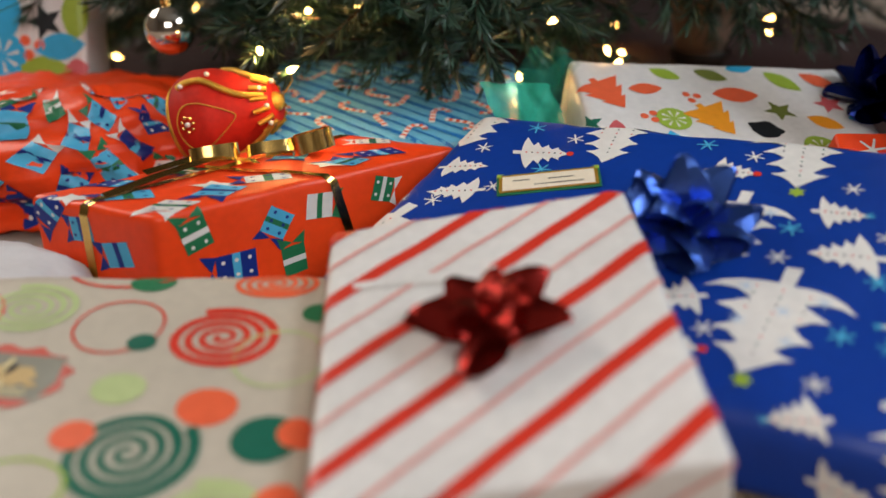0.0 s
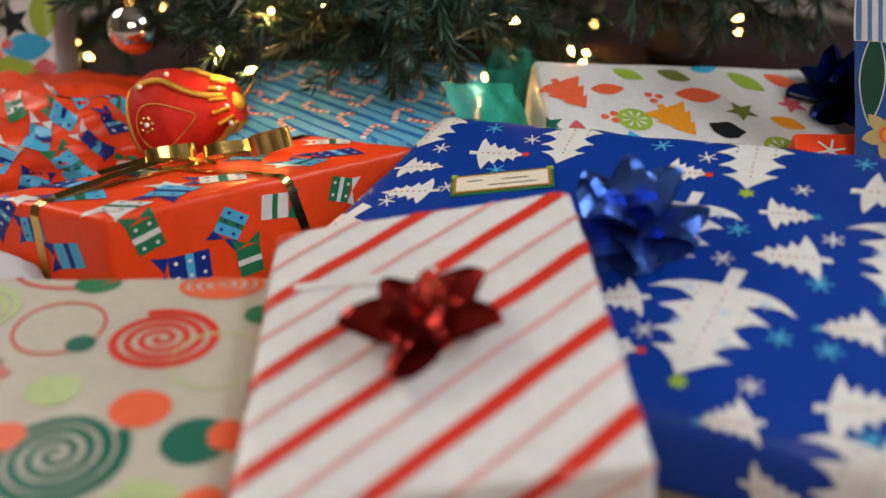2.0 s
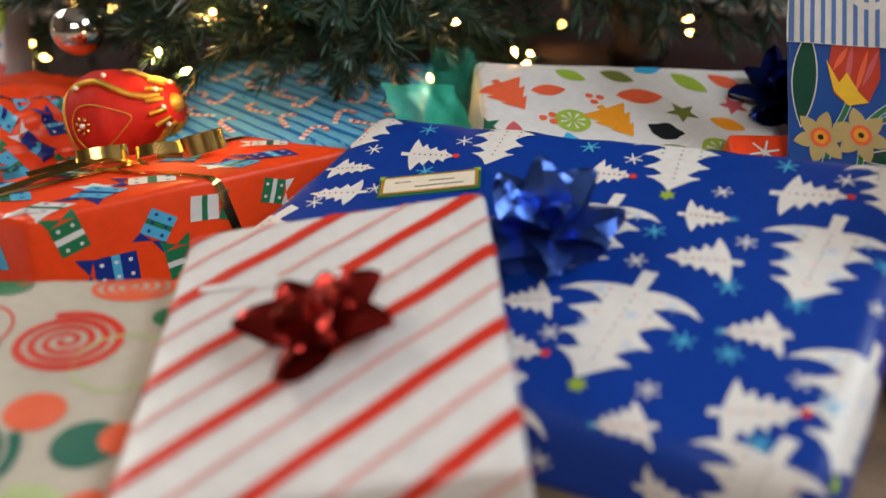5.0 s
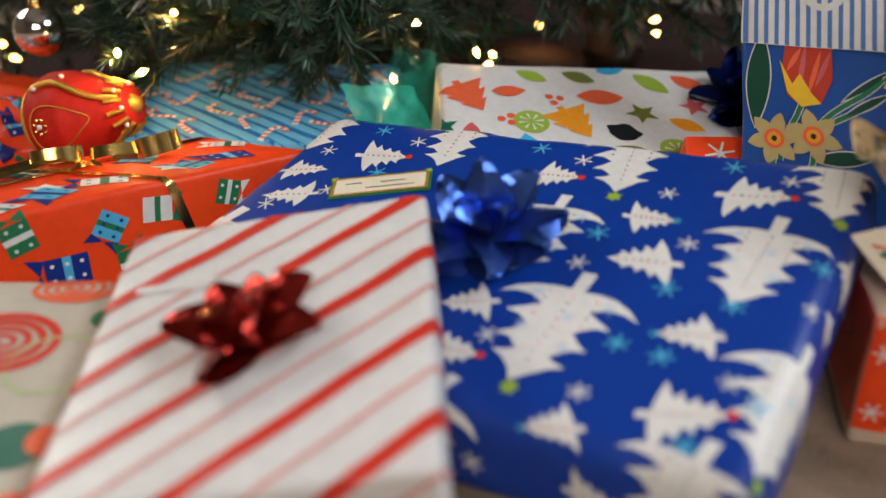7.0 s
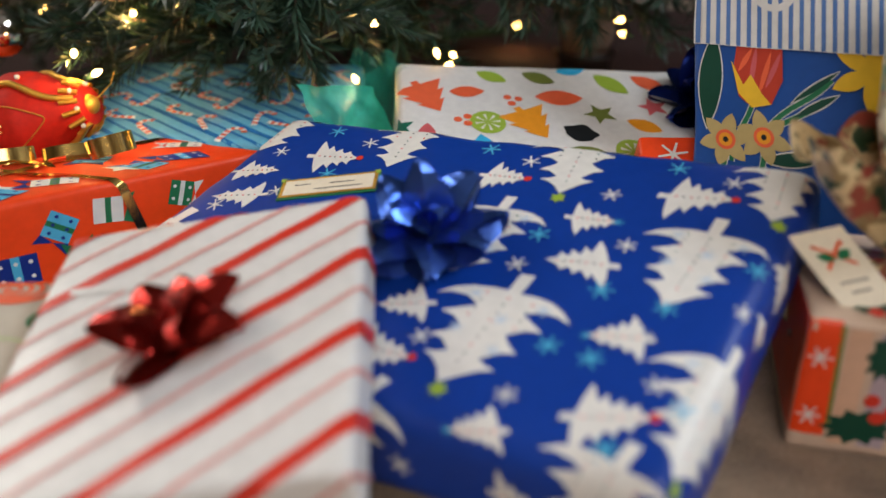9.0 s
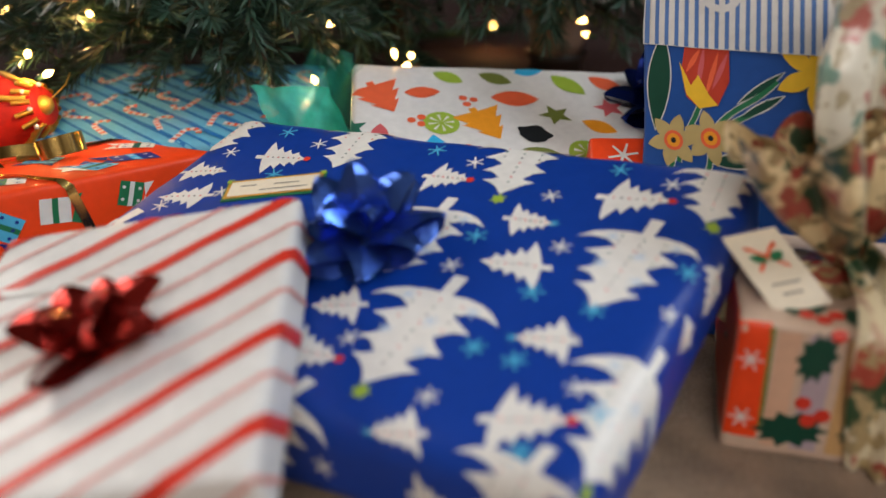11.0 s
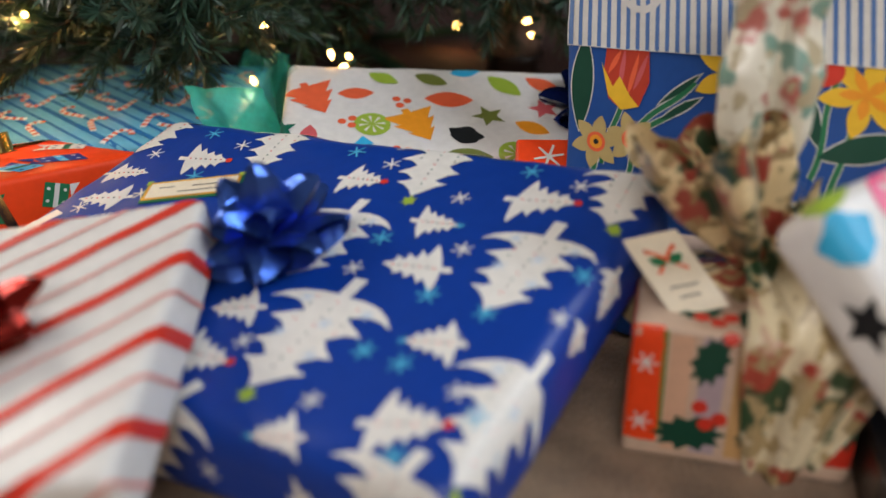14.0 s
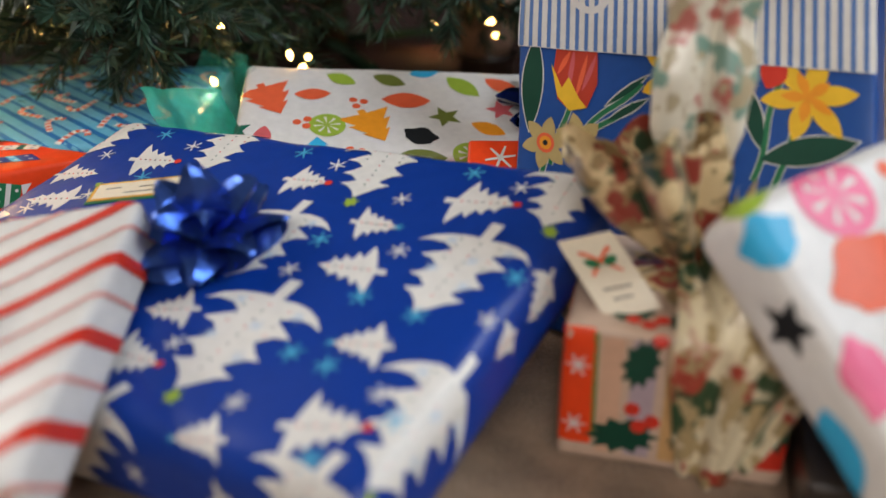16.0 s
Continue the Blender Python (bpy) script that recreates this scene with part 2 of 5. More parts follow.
FOIL_BLUE = shader("blue_foil", (0.07, 0.16, 0.58), 0.28, 0.9, 0.08, 60, 0.04, 90)
FOIL_NAVY = shader("navy_foil", (0.006, 0.02, 0.16), 0.25, 0.8, 0.08, 60, 0.04, 90)
FOIL_RED = shader("red_foil", (0.34, 0.022, 0.016), 0.26, 0.9, 0.1, 60, 0.04, 90)
GOLD = shader("gold_foil", (0.83, 0.55, 0.17), 0.2, 1.0, 0.1, 80, 0.05, 120)
GOLD_CORD = shader("gold_braid", (0.74, 0.42, 0.06), 0.4, 0.8, 0.2, 300, 0.4, 900)
CARD = shader("cream_card", (0.80, 0.70, 0.54), 0.7, 0, 0.05, 60, 0.1, 300)


def bow(name, at, up, size, petals, material, label, width=0.36):
    """A star bow: folded ribbon petals round a small core, each (azimuth, elevation, length, lift), stuck on by its base."""
    t = thing(name, at, label, "bow")
    up = Vector(up).normalized()
    side = (Vector((1, 0, 0)) - up * up.x).normalized()
    base = Matrix.Translation(at) @ Matrix((side, up.cross(side), up)).transposed().to_4x4()
    bm = bmesh.new()
    bmesh.ops.create_cone(bm, cap_ends=True, segments=16, radius1=size * 0.3, radius2=size * 0.2, depth=size * 0.12, matrix=base @ Matrix.Translation((0, 0, size * 0.06)))
    part("base", bm, material, t)
    rnd = random.Random(int(size * 1e5) + len(petals))
    for azimuth, elev, length, lift in petals:
        hand = rnd.choice((-1, 1))
        m = base @ Matrix.Translation((0, 0, size * lift)) @ Matrix.Rotation(radians(azimuth), 4, "Z") @ Matrix.Rotation(-radians(elev), 4, "Y") @ Matrix.Rotation(rnd.uniform(-0.45, 0.45), 4, "X")
        bm, grid, n, cols, L = bmesh.new(), [], 16, 6, size * length
        for i in range(n + 1):
            a = math.pi * (2.0 * i / n - 1.0)
            x = L * (0.52 + 0.48 * math.cos(a)) if i not in (0, n) else L * 0.03
            f = x / L
            w = size * width * (0.35 + 0.65 * min(1, f / 0.45) ** 0.8) * (1 - 0.80 * max(0, (f - 0.42) / 0.58))
            gape = size * 0.20 * math.sin(a) * (0.75 + 0.25 * f)
            row = []
            for j in range(cols + 1):
                g = 2 * j / cols - 1
                spread = 0.12 + 0.88 * (0.5 + 0.5 * hand * g)
                row.append(bm.verts.new(m @ Vector((x + 0.03 * L * f * (1 - abs(g)), w * g, gape * spread + 0.26 * w * (1 - abs(g))))))
            grid.append(row)
        for p, r in zip(grid, grid[1:]):
            for j in range(cols):
                bm.faces.new((p[j], p[j + 1], r[j + 1], r[j]))
        part("loop", bm, material, t, smooth=False)
    return t


# ---- the room ----
def walls_and_floor():
    floor = finish("floor", slab((-2.3, -1.9, -0.06), (2.3, 2.5, 0)), CARPET, smooth=False)
    tagged(floor, "beige cut-pile carpet floor", "floor", kind="structure")
    tagged(finish("ceiling", slab((-2.3, -1.9, 2.5), (2.3, 2.5, 2.56)), CEIL, smooth=False), "plain white painted ceiling", "ceiling", kind="structure")
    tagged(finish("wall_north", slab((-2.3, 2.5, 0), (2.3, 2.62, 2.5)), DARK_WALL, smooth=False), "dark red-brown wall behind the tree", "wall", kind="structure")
    tagged(finish("wall_south", slab((-2.3, -2.02, 0), (2.3, -1.9, 2.5)), WALL, smooth=False), "plain beige painted wall", "wall", kind="structure")
    tagged(finish("wall_west", slab((-2.42, -1.9, 0), (-2.3, 2.5, 2.5)), WALL, smooth=False), "plain beige painted wall", "wall", kind="structure")
    tagged(finish("wall_east", slab((2.3, -1.9, 0), (2.42, 2.5, 2.5)), WALL, smooth=False), "plain beige painted wall", "wall", kind="structure")


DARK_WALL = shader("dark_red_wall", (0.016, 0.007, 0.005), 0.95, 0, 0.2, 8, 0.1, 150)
walls_and_floor()
# wide, near-black red felt: its colour carries the floor's shade behind the tree
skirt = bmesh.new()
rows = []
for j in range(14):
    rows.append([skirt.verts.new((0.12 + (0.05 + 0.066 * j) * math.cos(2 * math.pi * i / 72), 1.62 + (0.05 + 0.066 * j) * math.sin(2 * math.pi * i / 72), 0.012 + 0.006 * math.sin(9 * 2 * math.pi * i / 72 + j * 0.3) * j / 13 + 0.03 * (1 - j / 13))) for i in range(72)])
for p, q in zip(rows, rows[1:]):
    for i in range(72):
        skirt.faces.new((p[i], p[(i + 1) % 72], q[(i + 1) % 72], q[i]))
skirt_ob = thing("tree_skirt", (0.12, 1.62, 0), "dark red felt tree skirt, darkened as shade behind the tree", "tree skirt")
hem = bmesh.new()
hem_rows = [[hem.verts.new((0.12 + r * math.cos(2 * math.pi * i / 72), 1.62 + r * math.sin(2 * math.pi * i / 72), z + 0.006 * math.sin(9 * 2 * math.pi * i / 72 + 3.9))) for i in range(72)] for r, z in ((0.90, 0.016), (0.93, 0.012))]
for i in range(72):
    hem.faces.new((hem_rows[0][i], hem_rows[0][(i + 1) % 72], hem_rows[1][(i + 1) % 72], hem_rows[1][i]))
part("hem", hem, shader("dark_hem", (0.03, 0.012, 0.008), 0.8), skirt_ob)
part("felt", skirt, shader("shade_dark_red_felt", (0.026, 0.006, 0.004), 0.95, 0, 0.4, 12, 0.4, 400), skirt_ob)


# ---- the gifts ----
def parcel_thing(name, pc, material, label, category="gift box", step=0.008):
    t = thing(name, pc.c - pc.n * pc.h.z, label, category)
    part("wrapped_body", pc.body(step), material, t)
    return t


def gift_icon(pr, place, u, v, s, turn, rnd, pick=None):
    """A small printed parcel with ribbon and bow."""
    kinds = (("cyan_present", I_CYAN, "navy_ribbon_print", I_NAVY), ("blue_present", I_NAVY, "cyan_ribbon_print", I_CYAN), ("green_present", I_GREEN, "pale_ribbon_print", I_WHITE), ("pale_present", I_WHITE, "green_ribbon_print", I_GREEN), ("cyan_present", I_CYAN, "green_ribbon_print", I_GREEN))
    body = rnd.choice(kinds) if pick is None else kinds[pick]
    w, h = s, s * rnd.uniform(0.9, 1.35)
    imprint(pr.bm(body[0], body[1]), moved([(-w / 2, -h / 2), (w / 2, -h / 2), (w / 2, h / 2), (-w / 2, h / 2)], u, v, turn), lambda x, y: place(x, y, 0.0001))
    imprint(pr.bm(body[2], body[3]), moved([(-w / 2, -h * 0.1), (w / 2, -h * 0.1), (w / 2, h * 0.1), (-w / 2, h * 0.1)], u, v, turn), lambda x, y: place(x, y, 0.0002))
    c, sn = math.cos(turn), math.sin(turn)
    bx, by = u - sn * h * 0.62, v + c * h * 0.62
    tie = rnd.choice((("navy_bow_print", I_NAVY), ("green_bow_print", I_GREEN), ("pale_bow_print", I_WHITE), ("navy_bow_print", I_NAVY)))
    for sg in (-1, 1):
        imprint(pr.bm(*tie), moved([(0, 0), (sg * w * 0.62, h * 0.28), (sg * w * 0.5, -h * 0.14)], bx, by, turn), lambda x, y: place(x, y, 0.00015))
    if rnd.random() < 0.8:
        for i in range(6):
            dx, dy = (i % 2 - 0.5) * w * 0.5, (i // 2 - 1) * h * 0.33
            imprint(pr.bm("tiny_white_gift_dots" if body[1] in (I_GREEN, I_NAVY) else "tiny_navy_gift_dots", I_WHITE if body[1] in (I_GREEN, I_NAVY) else I_NAVY), moved(disc(s * 0.07, 8), u + c * dx - sn * dy, v + sn * dx + c * dy, 0), lambda x, y: place(x, y, 0.0003))


SIMPLE_FIR = [(0.07, 0.0), (0.07, 0.12), (0.50, 0.10), (0.27, 0.40), (0.41, 0.38), (0.17, 0.68), (0.27, 0.66), (0.0, 1.0), (-0.27, 0.66), (-0.17, 0.68), (-0.41, 0.38), (-0.27, 0.40), (-0.50, 0.10), (-0.07, 0.12), (-0.07, 0.0)]


def fruit(pr, place, kind, u, v, s, turn=0.0):
    """One motif of the white festive paper."""
    up = lambda x, y: place(x, y, 0.0001)
    if kind in ("red_fir", "orange_fir", "blue_fir"):
        mat = {"red_fir": I_CORAL, "orange_fir": I_ORANGE, "blue_fir": I_SKY}[kind]
        imprint(pr.bm(kind, mat), moved([(x, y - 0.5) for x, y in SIMPLE_FIR], u, v, turn, s), place)
    elif kind in ("red_leaf", "green_leaf", "orange_leaf", "blue_leaf", "lime_leaf", "rose_leaf"):
        mat = {"red_leaf": I_CORAL, "green_leaf": I_OLIVE, "orange_leaf": I_ORANGE, "blue_leaf": I_SKY, "lime_leaf": I_LIME, "rose_leaf": I_ROSE}[kind]
        imprint(pr.bm(kind, mat), moved(leaf(s * 1.1, s * 0.58), u, v, turn), place)
    elif kind in ("lime", "pink_citrus", "blue_citrus"):
        mat = {"lime": I_LIME, "pink_citrus": I_HOT, "blue_citrus": I_SKY}[kind]
        imprint(pr.bm(kind + "_slice", mat), moved(disc(s / 2, 22), u, v), place)
        for i in range(8):
            a = turn + math.pi * i / 4
            imprint(pr.bm("tiny_citrus_spokes", I_WHITE), moved([(s * 0.06, 0), (s * 0.36, s * 0.045), (s * 0.36, -s * 0.045)], u, v, a), up)
    elif kind in ("black_star", "olive_star", "rose_star", "teal_star"):
        mat = {"black_star": I_BLACK, "olive_star": I_OLIVE, "rose_star": I_ROSE, "teal_star": I_TEAL}[kind]
        imprint(pr.bm(kind, mat), moved(star(s / 2), u, v, turn), place)
    elif kind in ("black_blob", "orange_blob", "pink_blob", "rose_blob", "blue_blob"):
        mat = {"black_blob": I_BLACK, "orange_blob": I_CORAL, "pink_blob": I_HOT, "rose_blob": I_ROSE, "blue_blob": I_SKY}[kind]
        pts = [(s / 2 * (1 + 0.13 * math.sin(5 * a)) * math.cos(a), s * 0.36 * (1 + 0.13 * math.cos(4 * a)) * math.sin(a)) for a in (2 * math.pi * i / 26 for i in range(26))]
        imprint(pr.bm(kind, mat), moved(pts, u, v, turn), place)
    elif kind == "berries":
        for i in range(3):
            a = turn + 2.1 * i
            imprint(pr.bm("berry", I_CORAL), moved(disc(s * 0.24, 12), u + s * 0.36 * math.cos(a), v + s * 0.36 * math.sin(a)), place)


# the flat blue box with white firs, propped up at its far side
blue = Parcel((0.1717, 0.5848, 0.1069), (0.895, -0.445, 0.045), (0.52, 0.81, 0.27), (0.485, 0.318, 0.064), 0.018, crease=0.0016, seed=2, square=False, up=(-0.08, 0.03, 1.0))


def slant(u, v):
    """Paper coordinates from the square print to the slightly slanted box."""
    return u - 0.118 * v + 0.0266, 1.007 * v - 0.0159


blue_box = parcel_thing("flat_gift_box", blue, BLUE, "large flat box in blue paper with white fir trees, propped up")
pr, on = Prints(), (lambda u, v, lift=0.0: blue.unroll(*slant(u, v), 0.0007 + lift))
BIG_FIRS = [(0.065, 0.0, 0.048, -0.109), (0.177, 0.091, 0.160, -0.006), (0.172, -0.118, 0.140, -0.205), (0.014, -0.115, -0.034, -0.199), (0.215, -0.025, 0.199, -0.132), (0.050, 0.191, 0.054, 0.098), (-0.106, 0.190, -0.104, 0.105), (0.019, 0.086, 0.010, -0.010), (0.211, 0.180, 0.209, 0.096), (-0.243, 0.012, -0.285, -0.09), (-0.235, 0.190, -0.240, 0.105)]
for i, (a, b, c, d) in enumerate(BIG_FIRS):
    fir_at(pr.bm("white_fir", I_WHITE), on, (a, b), (c, d), LARGE_FIR, 1.0, 0.10)
    for k in (-0.16, 0.0, 0.16):
        wx, wy = d - b, -(c - a)
        for j in range(9):
            f = 0.24 + 0.072 * j
            if abs(k) < 0.30 * (1 - f):
                q = (a + (c - a) * f + wx * k, b + (d - b) * f + wy * k)
                name, mat = (("tiny_red_fir_dots", I_RED), ("tiny_green_fir_dots", I_TEAL), ("tiny_black_fir_dots", I_BLACK))[(j + i) % 3]
                imprint(pr.bm(name, mat), moved(disc(0.00095, 7), *q), lambda u, v: on(u, v, 0.00025))
    if i in (0, 1, 4, 7):
        for x, y in ((0.24, 0.25), (-0.22, 0.27), (0.05, 0.42), (-0.17, 0.58), (0.14, 0.66)):
            q = (a + (c - a) * y - (d - b) * x, b + (d - b) * y + (c - a) * x)
            flake_at(pr.bm("pale_snowflake", I_ICE), lambda u, v, lift=0.0: on(u, v, 0.0001 + lift), q[0], q[1], 0.0062, 3 * x)
SMALL_FIRS = [(0.126, 0.110, 0.181, 0.115), (0.067, 0.070, 0.107, 0.071), (0.122, 0.024, 0.070, 0.019), (-0.020, 0.109, 0.022, 0.111), (-0.188, 0.106, -0.136, 0.112), (-0.247, 0.070, -0.201, 0.080), (-0.190, 0.046, -0.240, 0.030), (0.102, -0.130, 0.065, -0.140), (0.126, -0.112, 0.177, -0.098), (0.162, -0.039, 0.120, -0.045), (-0.026, -0.092, 0.021, -0.094), (0.014, -0.043, -0.026, -0.055), (0.236, 0.071, 0.242, 0.030), (0.236, 0.018, 0.232, -0.010), (0.088, -0.175, 0.128, -0.182)]
for i, (a, b, c, d) in enumerate(SMALL_FIRS):
    fir_at(pr.bm("small_white_fir", I_WHITE), on, (a, b), (c, d), SMALL_FIR, 0.72 if i in (5, 6) else 1.0, -0.2 if i in (0, 3, 5, 6, 8) else 0.2)
    if i in (0, 3, 4, 8, 10):
        imprint(pr.bm("red_bauble", I_RED), moved(disc(0.0034, 10), c, d), lambda u, v: on(u, v, 0.0002))
    elif i in (1, 7, 9):
        flake_at(pr.bm("cyan_snowflake", I_CYAN), lambda u, v, lift=0.0: on(u, v, 0.0002 + lift), c, d, 0.0045, 0.2)
    for k in range(7):
        f = 0.24 + 0.1 * k
        name, mat = (("tiny_red_fir_dots", I_RED), ("tiny_black_fir_dots", I_BLACK))[k % 2]
        imprint(pr.bm(name, mat), moved(disc(0.0010, 7), a + (c - a) * f, b + (d - b) * f), lambda u, v: on(u, v, 0.00025))
WHITE_FLAKES = [(0.093, 0.103), (0.176, 0.136), (0.120, 0.047), (0.016, 0.135), (0.052, 0.010), (0.152, -0.038), (0.090, -0.105), (0.172, -0.074), (0.018, -0.075), (-0.217, 0.107), (-0.139, 0.137), (-0.185, 0.051), (-0.261, 0.022), (0.208, 0.002), (-0.229, 0.021), (0.243, 0.055), (0.03, -0.175), (0.228, -0.145)]
for i, (u, v) in enumerate(WHITE_FLAKES):
    flake_at(pr.bm("white_snowflake", I_WHITE), on, u, v, 0.0082, 0.3 * i)
for i, (u, v) in enumerate([(-0.024, 0.146), (0.133, 0.148), (0.056, 0.045), (0.117, -0.002), (0.161, -0.008), (0.129, -0.064), (0.209, 0.043), (-0.18, 0.148), (-0.153, 0.084), (0.1, -0.059), (-0.004, -0.015), (0.157, -0.126), (0.19, -0.088)]):
    flake_at(pr.bm("cyan_snowflake", I_CYAN), on, u, v, 0.009, 0.4 * i)
for i, (u, v) in enumerate([(0.054, 0.092), (0.049, -0.114), (0.214, 0.093), (-0.111, 0.075), (0.205, -0.135)]):
    imprint(pr.bm("lime_star", I_LIME), moved(star(0.0072, 6, 0.55), u, v, 0.5 * i), on)
pr.put(blue_box)

# a sticker tag on the blue box, its writing unreadable
tag = Parcel(blue.unroll(*slant(-0.140, 0.066), 0.0014), blue.e1 * 0.92 + blue.e2 * 0.39, blue.e2 * 0.92 - blue.e1 * 0.39, (0.088, 0.030, 0.0016), 0.0007, crease=0)
tag_ob = parcel_thing("gift_tag", tag, I_GREEN, "cream gift tag sticker with a gilt and green border", "gift tag", 0.02)
pr, on = Prints(), layer(tag, 0.0003)
for w, h, name, mat, z in ((0.084, 0.026, "gilt_border", GOLD_CORD, 0.0), (0.078, 0.021, "cream_field", CARD, 0.0002)):
    imprint(pr.bm(name, mat), [(-w / 2, -h / 2), (w / 2, -h / 2), (w / 2, h / 2), (-w / 2, h / 2)], lambda u, v, z=z: on(u, v, z), 0.05)
for a, b, y in ((-0.03, -0.016, 0.003), (0.0, 0.022, 0.002), (-0.012, 0.03, -0.005)):
    strip_at(pr.bm("writing_bar", I_BLACK), lambda u, v: on(u, v, 0.0004), (a, y), (b, y), 0.0012)
for sx in (-1, 1):
    imprint(pr.bm("corner_star", I_LIME), moved(star(0.006), sx * 0.043, 0.013), lambda u, v: on(max(-0.0435, min(0.0435, u)), max(-0.0145, min(0.0145, v)), 0.0005))
pr.put(tag_ob)

bow("blue_star_bow", blue.unroll(*slant(-0.016, 0.013), 0.0), blue.e1.cross(blue.e2), 0.064, ((4, 8, 0.92, 0.14), (-40, 10, 0.86, 0.14), (-88, 6, 0.84, 0.14), (-140, 10, 0.9, 0.14), (176, 12, 0.9, 0.14), (125, 12, 0.85, 0.14), (48, 14, 0.9, 0.14), (24, 34, 0.84, 0.24), (-58, 48, 0.70, 0.24), (-132, 46, 0.74, 0.24), (150, 50, 0.80, 0.24), (78, 80, 0.86, 0.24)), FOIL_BLUE, "shiny metallic blue star bow stuck on the blue box", 0.33)

# the white box with red candy stripes
striped = Parcel((0.030, 0.4525, 0.1103), (0.985, 0.02, 0.15), (0, 1, 0.2), (0.217, 0.25, 0.043), 0.0065, crease=0.0014, seed=5)
striped_box = parcel_thing("striped_gift_box", striped, WHITE, "white box with diagonal red candy stripes, lying on the blue box")
pr, on = Prints(), layer(striped, 0.0007)
slope = 0.745
for k in range(-6, 6):
    c = 0.0455 + 0.0727 * k
    for off, w, name, mat in ((0.0, 0.0098, "red_stripe", I_RED), (0.0365, 0.0030, "thin_pink_stripe", I_PINK)):
        u0, u1 = -0.15, 0.15
        pts = [(u0 + (u1 - u0) * i / 150, c + off + slope * (u0 + (u1 - u0) * i / 150)) for i in range(151)]
        pts = [p for p in pts if -0.166 < p[1] < 0.166 and not (abs(p[0]) > 0.108 and abs(p[1]) > 0.123)]
        if len(pts) > 2:
            path_at(pr.bm(name, mat), on, pts, w * 1.1)
pr.put(striped_box)
flap = bmesh.new()
path_at(flap, layer(striped, 0.0009), [(-0.088 + 0.012 * i, 0.054 - 0.001 * i) for i in range(9)], [0.006 + 0.0012 * i for i in range(9)])
part("paper_flap", flap, WHITE, striped_box)
bow("red_star_bow", striped.unroll(0.000, -0.012, 0.0), striped.n, 0.053, ((-18, 12, 0.92, 0.16), (38, 16, 0.90, 0.18), (-68, 24, 0.62, 0.2), (-112, 8, 0.95, 0.14), (178, 12, 0.98, 0.14), (128, 18, 0.78, 0.18), (82, 30, 0.62, 0.22), (-150, 40, 0.60, 0.22), (20, 50, 0.58, 0.22)), FOIL_RED, "shiny dark red star bow stuck on the striped box", 0.33)

# the cream box with swirls
swirl = Parcel((-0.235, 0.44, 0.072), (1, 0.0, 0), (0, 1, 0.18), (0.32, 0.235, 0.052), 0.012, crease=0.0016, seed=9)
swirl_box = parcel_thing("swirl_gift_box", swirl, CREAM, "cream box printed with green and red swirls, rings and dots")
pr, on = Prints(), layer(swirl, 0.0003)
spiral_at(pr.bm("dark_green_swirl", I_TEAL), on, 0.057, -0.055, 0.038, 4, 0.0050, 0.9, 0.6)
spiral_at(pr.bm("red_swirl", I_RED), on, 0.089, 0.044, 0.038, 4, 0.0044, 0.76, 2.0)
spiral_at(pr.bm("orange_swirl", I_CORAL), on, 0.115, 0.102, 0.031, 4, 0.003, 0.5, 1.0)
spiral_at(pr.bm("lime_swirl", I_PALE), on, -0.050, 0.074, 0.034, 4, 0.0036, 0.75, 2.0)
spiral_at(pr.bm("lime_swirl", I_PALE), on, 0.112, -0.096, 0.028, 4, 0.0036, 0.8, 2.0)
ring_at(pr.bm("red_ring", I_RED), on, 0.018, 0.056, 0.030, 0.0019, 0.9)
ring_at(pr.bm("red_ring", I_RED), on, 0.006, 0.116, 0.040, 0.0026, 0.42)
ring_at(pr.bm("red_ring", I_RED), on, -0.095, 0.066, 0.030, 0.0022, 0.9)
ring_at(pr.bm("lime_ring", I_PALE), on, 0.130, 0.025, 0.029, 0.0022, 0.9)
ring_at(pr.bm("lime_ring", I_LIME), on, 0.0, -0.08, 0.030, 0.0024, 0.7)
for u, v, r, f, name, mat in ((0.133, -0.044, 0.0205, 0.85, "dark_green_dot", I_TEAL), (0.094, -0.019, 0.0185, 0.85, "red_dot", I_CORAL), (0.036, -0.003, 0.017, 0.75, "lime_dot", I_PALE), (0.038, 0.039, 0.0098, 0.85, "dark_green_dot", I_TEAL), (0.028, 0.104, 0.0165, 0.6, "green_dot", I_GREEN), (0.021, -0.041, 0.013, 0.9, "red_dot", I_CORAL), (0.152, -0.040, 0.013, 0.9, "red_dot", I_CORAL), (0.150, 0.070, 0.011, 0.9, "green_dot", I_GREEN), (0.148, -0.088, 0.015, 0.8, "red_dot", I_CORAL), (-0.085, -0.03, 0.02, 0.85, "red_dot", I_CORAL), (-0.11, 0.01, 0.018, 0.85, "green_dot", I_GREEN)):
    imprint(pr.bm(name, mat), moved([(x, y * f) for x, y in disc(r, 26)], u, v), lambda a, b: on(a, b, 0.0002 if r < 0.014 else 0.00005))
pr.put(swirl_box)
stick_rnd = random.Random(4)
sticker = Parcel(swirl.unroll(-0.034, 0.012, 0.001), swirl.e1, swirl.e2, (0.06, 0.055, 0.0014), 0.0006, crease=0)
sticker_ob = thing("gift_sticker", sticker.c, "grey and yellow gift sticker with a scalloped red edge", "sticker")
pr = Prints()
STICK_GREY = ink("grey_olive_print", (0.24, 0.23, 0.18))
STICK_TAN = ink("tan_print", (0.56, 0.38, 0.16))
STICK_RED = ink("brick_red_print", (0.58, 0.10, 0.07))
